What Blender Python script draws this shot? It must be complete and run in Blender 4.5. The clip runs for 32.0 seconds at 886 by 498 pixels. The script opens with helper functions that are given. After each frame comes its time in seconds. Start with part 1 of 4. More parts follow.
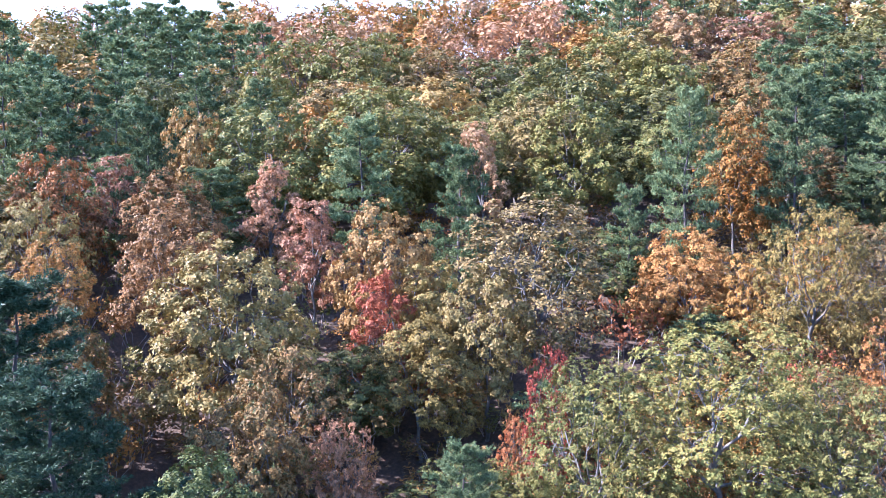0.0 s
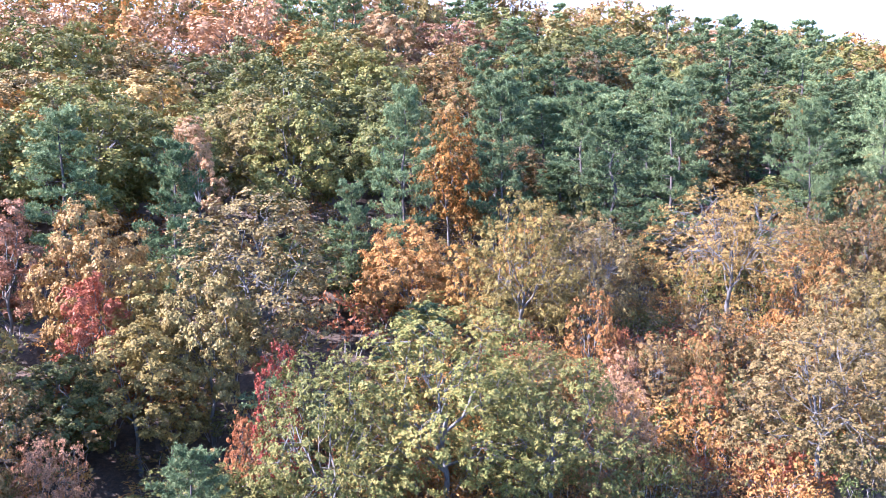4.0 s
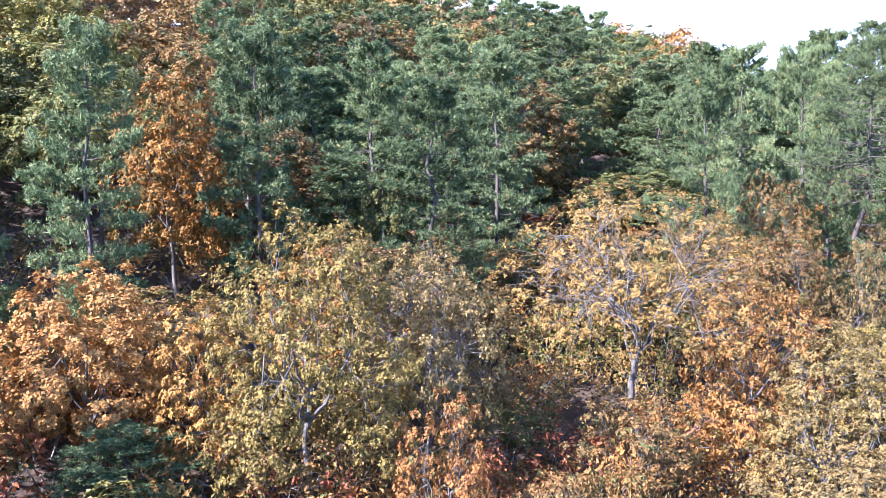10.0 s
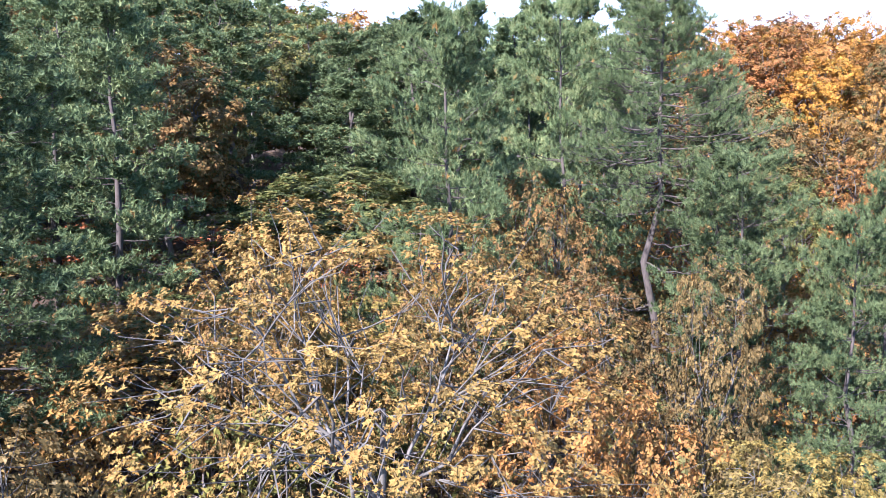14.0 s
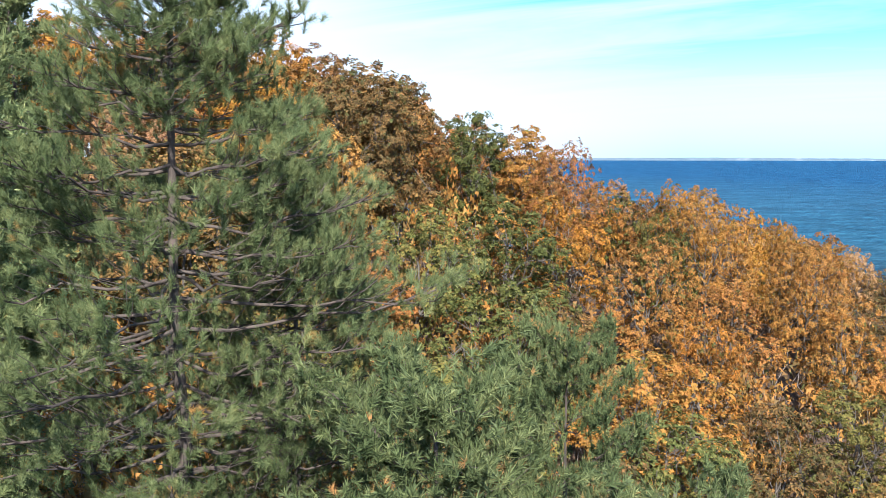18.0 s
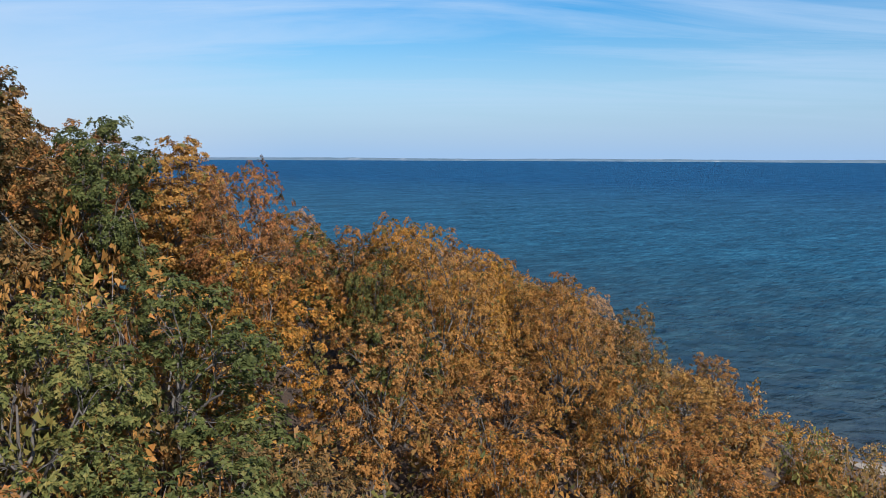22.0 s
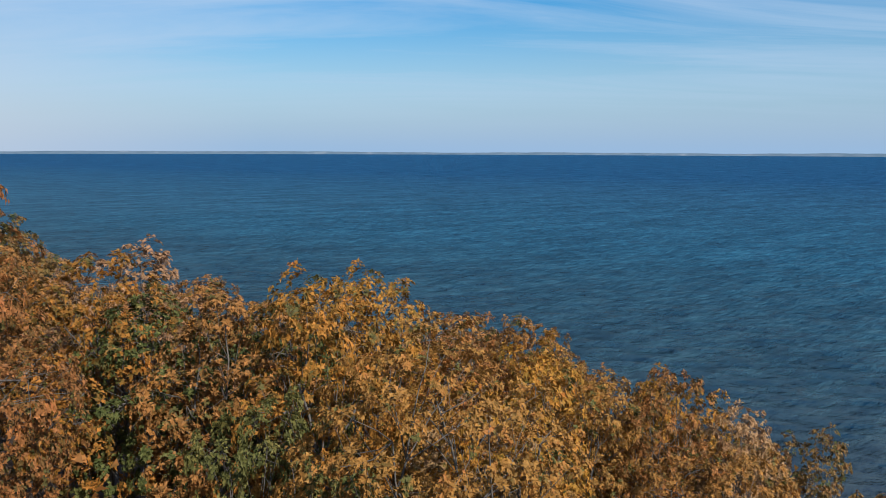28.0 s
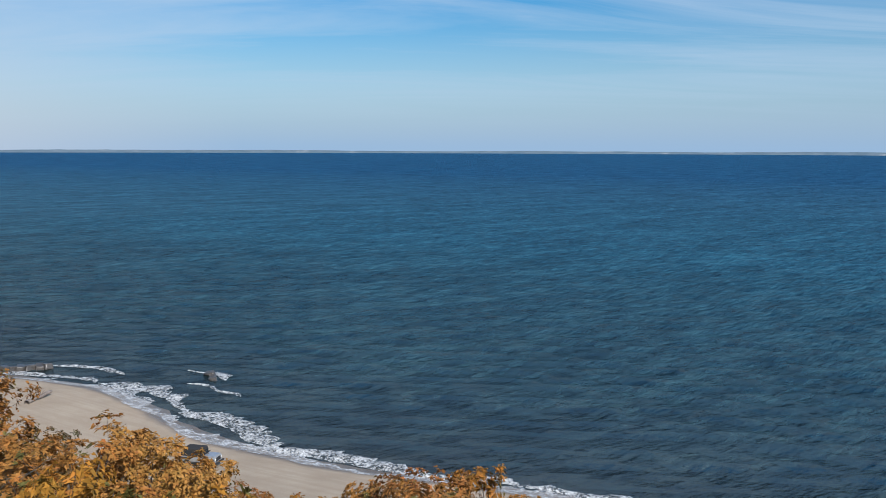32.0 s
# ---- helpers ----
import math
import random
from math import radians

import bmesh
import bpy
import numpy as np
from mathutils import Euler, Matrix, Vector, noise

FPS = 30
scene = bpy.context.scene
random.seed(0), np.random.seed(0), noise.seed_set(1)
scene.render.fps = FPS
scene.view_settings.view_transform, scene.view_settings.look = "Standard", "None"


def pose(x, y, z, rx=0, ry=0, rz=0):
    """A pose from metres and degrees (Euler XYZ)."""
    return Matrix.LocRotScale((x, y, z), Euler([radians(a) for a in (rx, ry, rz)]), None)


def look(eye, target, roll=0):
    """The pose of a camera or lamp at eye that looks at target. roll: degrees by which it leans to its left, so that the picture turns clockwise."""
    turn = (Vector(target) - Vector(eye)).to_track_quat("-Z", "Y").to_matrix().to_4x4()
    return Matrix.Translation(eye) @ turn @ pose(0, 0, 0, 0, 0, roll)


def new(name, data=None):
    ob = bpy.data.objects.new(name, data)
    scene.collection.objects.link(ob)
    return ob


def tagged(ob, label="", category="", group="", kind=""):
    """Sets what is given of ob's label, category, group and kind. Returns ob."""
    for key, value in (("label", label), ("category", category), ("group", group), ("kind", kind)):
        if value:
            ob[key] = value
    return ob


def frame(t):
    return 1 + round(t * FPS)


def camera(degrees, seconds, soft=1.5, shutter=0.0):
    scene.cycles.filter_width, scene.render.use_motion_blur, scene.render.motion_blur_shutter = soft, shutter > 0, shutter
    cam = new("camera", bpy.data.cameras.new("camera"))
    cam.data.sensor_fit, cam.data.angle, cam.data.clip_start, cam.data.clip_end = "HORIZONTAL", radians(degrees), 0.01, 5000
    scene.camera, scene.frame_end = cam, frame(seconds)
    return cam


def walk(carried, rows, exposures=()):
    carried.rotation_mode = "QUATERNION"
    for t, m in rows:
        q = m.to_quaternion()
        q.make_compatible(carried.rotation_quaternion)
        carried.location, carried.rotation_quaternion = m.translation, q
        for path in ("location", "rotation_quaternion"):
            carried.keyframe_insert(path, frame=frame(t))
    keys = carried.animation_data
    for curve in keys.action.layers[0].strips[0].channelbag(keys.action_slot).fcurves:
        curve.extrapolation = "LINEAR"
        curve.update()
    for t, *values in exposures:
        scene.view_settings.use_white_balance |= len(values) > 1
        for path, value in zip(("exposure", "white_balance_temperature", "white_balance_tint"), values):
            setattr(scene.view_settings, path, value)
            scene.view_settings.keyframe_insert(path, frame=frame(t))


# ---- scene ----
cam = camera(53.23, 32.0, soft=0.85)
PATH = [
    (0.0, -0.000, -0.000, 30.000, 84.187, 0.382, -1.728),
    (0.5, -0.013, -0.125, 29.954, 84.169, 0.412, -6.254),
    (1.0, -0.067, -0.248, 29.894, 84.194, 0.425, -10.289),
    (1.5, -0.157, -0.354, 29.818, 84.198, 0.416, -15.168),
    (2.0, -0.247, -0.401, 29.745, 84.212, 0.442, -20.174),
    (2.5, -0.305, -0.374, 29.657, 84.223, 0.430, -20.894),
    (3.0, -0.340, -0.290, 29.589, 84.245, 0.390, -20.273),
    (3.5, -0.365, -0.227, 29.482, 84.270, 0.355, -19.979),
    (5.5, 1.416, 5.362, 29.497, 84.322, 0.368, -19.694),
    (6.0, 2.062, 7.505, 29.462, 84.312, 0.382, -19.794),
    (6.5, 2.690, 9.589, 29.436, 84.259, 0.359, -20.392),
    (7.0, 3.405, 11.578, 29.435, 84.178, 0.310, -21.928),
    (7.5, 4.178, 13.488, 29.457, 84.108, 0.200, -23.567),
    (8.0, 5.015, 15.400, 29.489, 84.023, 0.146, -25.865),
    (8.5, 5.851, 17.274, 29.455, 83.989, 0.152, -28.509),
    (9.0, 6.768, 19.109, 29.381, 83.957, 0.148, -31.132),
    (9.5, 7.830, 20.868, 29.313, 83.936, 0.167, -33.682),
    (10.0, 9.008, 22.516, 29.328, 83.894, 0.217, -36.023),
    (10.5, 10.261, 24.083, 29.306, 83.838, 0.233, -38.290),
    (11.0, 11.619, 25.687, 29.265, 83.796, 0.266, -40.631),
    (11.5, 13.149, 27.389, 29.199, 83.791, 0.269, -43.245),
    (12.0, 14.737, 29.094, 29.128, 83.792, 0.258, -45.942),
    (12.5, 16.354, 30.718, 29.082, 83.764, 0.233, -48.515),
    (13.0, 17.993, 32.223, 29.075, 83.705, 0.194, -51.066),
    (13.5, 19.732, 33.645, 29.092, 83.653, 0.206, -53.889),
    (15.5, 28.361, 40.115, 29.248, 83.648, 0.317, -68.170),
    (16.0, 30.609, 41.262, 29.407, 83.666, 0.281, -72.516),
    (16.5, 32.848, 42.269, 29.681, 83.678, 0.271, -77.663),
    (17.0, 35.105, 43.113, 30.149, 83.705, 0.228, -84.051),
    (17.5, 37.330, 43.689, 30.867, 83.797, 0.133, -91.172),
    (18.0, 39.572, 44.074, 31.664, 83.876, 0.048, -98.262),
    (18.5, 41.753, 44.218, 32.406, 83.893, -0.027, -102.339),
    (19.0, 43.867, 44.286, 32.536, 83.905, -0.107, -102.832),
    (19.5, 46.167, 44.309, 32.547, 83.906, -0.087, -102.941),
    (20.0, 48.474, 44.264, 32.605, 83.900, -0.133, -104.558),
    (20.5, 50.654, 44.087, 32.739, 83.916, -0.185, -114.073),
    (21.0, 52.836, 43.666, 32.844, 83.907, -0.323, -121.375),
    (21.5, 54.973, 42.889, 32.878, 83.899, -0.372, -122.280),
    (22.0, 57.080, 41.940, 32.871, 83.867, -0.234, -122.736),
    (22.5, 59.282, 40.980, 32.788, 83.840, -0.222, -122.931),
    (23.0, 61.436, 39.944, 32.697, 83.842, -0.384, -123.299),
    (23.5, 63.453, 38.755, 32.631, 83.810, -0.235, -123.458),
    (24.0, 65.401, 37.468, 32.621, 83.758, -0.248, -123.431),
    (24.5, 67.254, 36.370, 32.604, 83.718, -0.083, -123.808),
    (25.0, 68.954, 35.191, 32.570, 83.687, -0.111, -123.798),
    (25.5, 70.655, 34.014, 32.517, 83.626, -0.200, -123.875),
    (27.5, 77.108, 29.708, 32.373, 83.519, -0.207, -124.449),
    (28.0, 78.537, 28.761, 32.336, 83.481, -0.201, -124.852),
    (28.5, 79.961, 27.662, 32.289, 83.540, -0.113, -125.097),
    (29.0, 81.364, 26.595, 32.268, 83.560, -0.105, -125.416),
    (29.5, 82.715, 25.479, 32.295, 83.500, -0.103, -125.519),
    (30.0, 84.062, 24.335, 32.356, 83.358, -0.163, -125.594),
    (30.5, 85.571, 23.134, 32.389, 83.389, -0.120, -125.797),
    (31.0, 87.132, 21.905, 32.399, 83.398, -0.193, -125.771),
    (31.5, 88.693, 20.677, 32.402, 83.431, -0.200, -125.880),
    (32.0, 90.253, 19.449, 32.403, 83.398, -0.201, -125.953),
]
# the clip's camera opens up over the wood and closes down as the sea comes into view
EXPOSURES = [(0.0, 2.48, 5000, 31), (1.0, 2.62, 5050, 32), (5.0, 2.6, 5080, 32), (9.0, 2.4, 5150, 30), (13.0, 2.07, 5300, 26), (16.0, 1.62, 5550, 19), (17.4, 1.48, 5900, 14),
             (18.0, 1.22, 6000, 14), (18.4, 0.52, 5950, 14), (18.7, 0.32, 5850, 14), (21.0, 0.22, 5850, 14), (25.0, 0.10, 5900, 14), (32.0, 0.02, 6050, 13)]
walk(cam, [(t, pose(*p)) for t, *p in PATH], EXPOSURES)

# ---- light ----
SUN_YAW, SUN_UP = 88, 36
world = bpy.data.worlds.new("sky")
scene.world = world
world.use_nodes = True
wn, wl = world.node_tree.nodes, world.node_tree.links
wn.clear()


def wmath(op, a, b=None, clamp=False):
    n = wn.new("ShaderNodeMath")
    n.operation, n.use_clamp = op, clamp
    for i, v in enumerate((a, b)):
        if v is None:
            continue
        if isinstance(v, (int, float)):
            n.inputs[i].default_value = v
        else:
            wl.new(v, n.inputs[i])
    return n.outputs[0]


sky = wn.new("ShaderNodeTexSky")
sky.sky_type, sky.sun_disc = "NISHITA", False
sky.sun_elevation, sky.sun_rotation = radians(SUN_UP), radians(-SUN_YAW)
sky.altitude, sky.air_density, sky.dust_density, sky.ozone_density = 30, 1.0, 0.6, 2.2
coord = wn.new("ShaderNodeTexCoord")
sep = wn.new("ShaderNodeSeparateXYZ")
wl.new(coord.outputs["Generated"], sep.inputs[0])
lift = wmath("MAXIMUM", wmath("ADD", sep.outputs[2], 0.10), 0.02)
px, py = wmath("DIVIDE", sep.outputs[0], lift), wmath("DIVIDE", sep.outputs[1], lift)
# cirrus runs in long streaks across the seaward view
along = wmath("ADD", wmath("MULTIPLY", px, 0.55), wmath("MULTIPLY", py, 0.83))
across = wmath("SUBTRACT", wmath("MULTIPLY", px, 0.83), wmath("MULTIPLY", py, 0.55))
comb = wn.new("ShaderNodeCombineXYZ")
wl.new(wmath("MULTIPLY", along, 0.30), comb.inputs[0])
wl.new(wmath("MULTIPLY", across, 1.25), comb.inputs[1])
veil = wn.new("ShaderNodeTexNoise")
veil.inputs["Scale"].default_value, veil.inputs["Detail"].default_value = 0.9, 7
veil.inputs["Roughness"].default_value, veil.inputs["Distortion"].default_value = 0.60, 1.1
wl.new(comb.outputs[0], veil.inputs["Vector"])
ramp = wn.new("ShaderNodeValToRGB")
ramp.color_ramp.elements[0].position, ramp.color_ramp.elements[1].position = 0.40, 0.72
wl.new(veil.outputs[0], ramp.inputs[0])
# the haze stands higher over the land than over the sea
inland = wmath("ADD", wmath("MULTIPLY", sep.outputs[1], 2.4), 0.95, True)
thin = wmath("SUBTRACT", 6.2, wmath("MULTIPLY", inland, 5.3))
low = wmath("MULTIPLY", wmath("SUBTRACT", 1.0, wmath("MULTIPLY", wmath("MAXIMUM", sep.outputs[2], 0.0), thin), True), 0.92)
rich = wn.new("ShaderNodeHueSaturation")
rich.inputs["Saturation"].default_value, rich.inputs["Value"].default_value = 1.75, 1.3
wl.new(sky.outputs[0], rich.inputs["Color"])
haze, mix = wn.new("ShaderNodeMixRGB"), wn.new("ShaderNodeMixRGB")
wl.new(low, haze.inputs[0])
wl.new(rich.outputs[0], haze.inputs[1])
pale = wn.new("ShaderNodeMixRGB")
wl.new(inland, pale.inputs[0])
pale.inputs[1].default_value, pale.inputs[2].default_value = (4.3, 6.5, 8.9, 1), (7.4, 8.2, 9.0, 1)
wl.new(pale.outputs[0], haze.inputs[2])
wl.new(wmath("MULTIPLY", wmath("MULTIPLY", ramp.outputs[0], 0.80), wmath("MULTIPLY", wmath("SUBTRACT", sep.outputs[2], 0.02), 11.0, True)), mix.inputs[0])
wl.new(haze.outputs[0], mix.inputs[1])
mix.inputs[2].default_value = (6.6, 8.3, 9.8, 1)
back = wn.new("ShaderNodeBackground")
back.inputs[1].default_value = 0.075
wl.new(mix.outputs[0], back.inputs[0])
out = wn.new("ShaderNodeOutputWorld")
wl.new(back.outputs[0], out.inputs[0])

sun = new("sun", bpy.data.lights.new("sun", "SUN"))
sun.data.energy, sun.data.angle, sun.data.color = 5.0, radians(0.6), (1.0, 0.93, 0.82)
cu = math.cos(radians(SUN_UP))
sun.matrix_world = look((0, 0, 90), (80 * math.sin(radians(SUN_YAW)) * cu, -80 * math.cos(radians(SUN_YAW)) * cu,
                                     90 - 80 * math.sin(radians(SUN_UP))))


# ---- materials ----
class Nodes:
    """A small writer of node materials."""

    def __init__(self, name):
        self.mat = bpy.data.materials.new(name)
        self.mat.use_nodes = True
        self.tree = self.mat.node_tree
        self.tree.nodes.clear()
        self.out = self.tree.nodes.new("ShaderNodeOutputMaterial")

    def add(self, kind, *plugs, **values):
        n = self.tree.nodes.new(kind)
        for key, value in values.items():
            n.inputs[key.replace("_", " ")].default_value = value
        for key, source in plugs:
            self.tree.links.new(source, n.inputs[key])
        return n

    def math(self, op, a, b=0.5, clamp=False):
        n = self.tree.nodes.new("ShaderNodeMath")
        n.operation, n.use_clamp = op, clamp
        for i, v in enumerate((a, b)):
            if isinstance(v, (int, float)):
                n.inputs[i].default_value = v
            else:
                self.tree.links.new(v, n.inputs[i])
        return n.outputs[0]

    def ramp(self, source, stops):
        n = self.tree.nodes.new("ShaderNodeValToRGB")
        r = n.color_ramp
        while len(r.elements) < len(stops):
            r.elements.new(0.5)
        for e, (at, c) in zip(r.elements, stops):
            e.position, e.color = at, (*c, 1) if len(c) == 3 else c
        self.tree.links.new(source, n.inputs[0])
        return n.outputs[0]

    def mix(self, fac, a, b, kind="MIX"):
        n = self.tree.nodes.new("ShaderNodeMixRGB")
        n.blend_type = kind
        for i, v in enumerate((fac, a, b)):
            if isinstance(v, (int, float)):
                n.inputs[i].default_value = v
            elif isinstance(v, tuple):
                n.inputs[i].default_value = (*v, 1)
            else:
                self.tree.links.new(v, n.inputs[i])
        return n.outputs[0]

    def noise(self, scale, detail=4, rough=0.55, vector=None):
        n = self.add("ShaderNodeTexNoise", Scale=scale, Detail=detail, Roughness=rough)
        if vector is None:
            vector = self.add("ShaderNodeNewGeometry").outputs["Position"]
        self.tree.links.new(vector, n.inputs["Vector"])
        return n.outputs[0]

    def surface(self, shader):
        self.tree.links.new(shader, self.out.inputs[0])
        return self.mat

    def bump(self, height, strength=0.5, distance=0.1):
        return self.add("ShaderNodeBump", ("Height", height), Strength=strength, Distance=distance).outputs[0]


def leaf_material(name, colours, through_light=0.16, rough=0.5, odd=None, odd_at=0.62):
    """Leaves: each leaf its own tint out of a few, drifting in patches over the crown, letting light through."""
    m = Nodes(name)
    geo = m.add("ShaderNodeNewGeometry")
    info = m.add("ShaderNodeObjectInfo")
    steps = [(i / (len(colours) - 0.999), c) for i, c in enumerate(colours)]
    patch = m.math("ADD", m.math("MULTIPLY", m.noise(0.75, 3, 0.6), 0.55), m.math("MULTIPLY", m.noise(0.13, 2, 0.5), 0.45))
    pick = m.math("ADD", m.math("MULTIPLY", geo.outputs["Random Per Island"], 0.34),
                  m.math("MULTIPLY", m.math("SUBTRACT", patch, 0.30), 0.95), True)
    pick = m.math("ADD", pick, m.math("MULTIPLY", m.math("SUBTRACT", m.noise(3.0, 2, 0.5), 0.36), 0.95), True)
    pick = m.math("ADD", pick, m.math("MULTIPLY", m.math("SUBTRACT", info.outputs["Random"], 0.5), 0.46), True)
    colour = m.ramp(pick, steps)
    if odd:
        fac = m.ramp(m.noise(1.9, 2, 0.5), [(odd_at, (0, 0, 0)), (odd_at + 0.06, (1, 1, 1))])
        colour = m.mix(fac, colour, odd)
    hsv = m.add("ShaderNodeHueSaturation", ("Color", colour))
    m.tree.links.new(m.math("ADD", 0.485, m.math("MULTIPLY", info.outputs["Random"], 0.03)), hsv.inputs["Hue"])
    m.tree.links.new(m.math("ADD", 0.62, m.math("MULTIPLY", geo.outputs["Random Per Island"], 0.40)), hsv.inputs["Value"])
    c = hsv.outputs[0]
    p = m.add("ShaderNodeBsdfPrincipled", ("Base Color", c), Roughness=rough, Specular_IOR_Level=0.10)
    t = m.add("ShaderNodeBsdfTranslucent", ("Color", c))
    s = m.add("ShaderNodeMixShader", (1, p.outputs[0]), (2, t.outputs[0]))
    s.inputs[0].default_value = through_light
    return m.surface(s.outputs[0])


LEAF = {
    "tan": leaf_material("leaf_tan", [(0.10, 0.085, 0.032), (0.215, 0.158, 0.052), (0.315, 0.222, 0.070), (0.33, 0.185, 0.062)]),
    "gold": leaf_material("leaf_gold", [(0.14, 0.10, 0.038), (0.31, 0.182, 0.058), (0.43, 0.26, 0.082), (0.38, 0.17, 0.06)]),
    "olive": leaf_material("leaf_olive", [(0.070, 0.082, 0.026), (0.135, 0.135, 0.038), (0.215, 0.188, 0.050), (0.28, 0.18, 0.052)]),
    "straw": leaf_material("leaf_straw", [(0.10, 0.088, 0.028), (0.225, 0.168, 0.044), (0.33, 0.24, 0.058), (0.33, 0.185, 0.052)]),
    "green": leaf_material("leaf_green", [(0.055, 0.075, 0.024), (0.10, 0.12, 0.034), (0.165, 0.165, 0.048), (0.28, 0.20, 0.06)]),
    "rust": leaf_material("leaf_rust", [(0.125, 0.105, 0.03), (0.34, 0.168, 0.048), (0.46, 0.215, 0.055), (0.41, 0.145, 0.044)], odd=(0.15, 0.135, 0.042), odd_at=0.60),
    "brown": leaf_material("leaf_brown", [(0.075, 0.075, 0.027), (0.16, 0.11, 0.04), (0.30, 0.165, 0.055), (0.26, 0.115, 0.045)], odd=(0.11, 0.12, 0.04), odd_at=0.58),
    "orange": leaf_material("leaf_orange", [(0.22, 0.15, 0.05), (0.42, 0.23, 0.06), (0.52, 0.255, 0.07), (0.40, 0.16, 0.06)]),
    "red": leaf_material("leaf_red", [(0.14, 0.065, 0.035), (0.33, 0.095, 0.042), (0.45, 0.15, 0.065), (0.36, 0.17, 0.07)]),
    "coral": leaf_material("leaf_coral", [(0.20, 0.15, 0.065), (0.38, 0.20, 0.095), (0.50, 0.255, 0.125), (0.38, 0.22, 0.11)]),
    "bronze": leaf_material("leaf_bronze", [(0.085, 0.072, 0.030), (0.225, 0.132, 0.045), (0.35, 0.205, 0.062), (0.35, 0.15, 0.05)]),
    "amber": leaf_material("leaf_amber", [(0.11, 0.105, 0.026), (0.34, 0.175, 0.030), (0.52, 0.24, 0.040), (0.42, 0.13, 0.030)], odd=(0.15, 0.135, 0.042), odd_at=0.60),
    "blush": leaf_material("leaf_blush", [(0.17, 0.112, 0.052), (0.34, 0.192, 0.088), (0.47, 0.268, 0.128), (0.42, 0.21, 0.10)]),
    "pine": leaf_material("pine_needles", [(0.047, 0.078, 0.032), (0.114, 0.160, 0.066), (0.212, 0.255, 0.104), (0.34, 0.35, 0.145)],
                          0.16, 0.5, (0.42, 0.25, 0.08), 0.655),
    "cedar": leaf_material("cedar_needles", [(0.025, 0.05, 0.03), (0.04, 0.07, 0.036), (0.065, 0.10, 0.05), (0.10, 0.11, 0.05)], 0.2),
}


def bark_material(name, dark, pale, scale):
    m = Nodes(name)
    obj = m.add("ShaderNodeTexCoord").outputs["Object"]
    grain = m.add("ShaderNodeMapping", ("Vector", obj))
    grain.inputs["Scale"].default_value = (scale, scale, scale * 0.22)
    n = m.noise(1.0, 6, 0.65, grain.outputs[0])
    lichen = m.noise(2.2, 4, 0.6, obj)
    c = m.ramp(n, [(0.3, dark), (0.62, pale)])
    c = m.mix(m.ramp(lichen, [(0.5, (0, 0, 0)), (0.68, (0.6, 0.6, 0.6))]), c, tuple(min(1, v * 1.35) for v in pale))
    p = m.add("ShaderNodeBsdfPrincipled", ("Base Color", c), ("Normal", m.bump(n, 0.7, 0.04)), Roughness=0.9)
    return m.surface(p.outputs[0])


OAK_BARK = bark_material("oak_bark", (0.050, 0.041, 0.033), (0.145, 0.128, 0.106), 9)
PINE_BARK = bark_material("pine_bark", (0.03, 0.024, 0.02), (0.095, 0.075, 0.062), 8)
TWIG = bark_material("twig_bark", (0.10, 0.08, 0.07), (0.28, 0.235, 0.20), 7)


def shore_line(m):
    """Metres along the way to the sea, as the plan of the bluff has it."""
    pos = m.add("ShaderNodeSeparateXYZ", (0, m.add("ShaderNodeNewGeometry").outputs["Position"]))
    return pos, m.math("SUBTRACT", m.math("MULTIPLY", pos.outputs[0], 0.41), m.math("MULTIPLY", pos.outputs[1], 0.91))


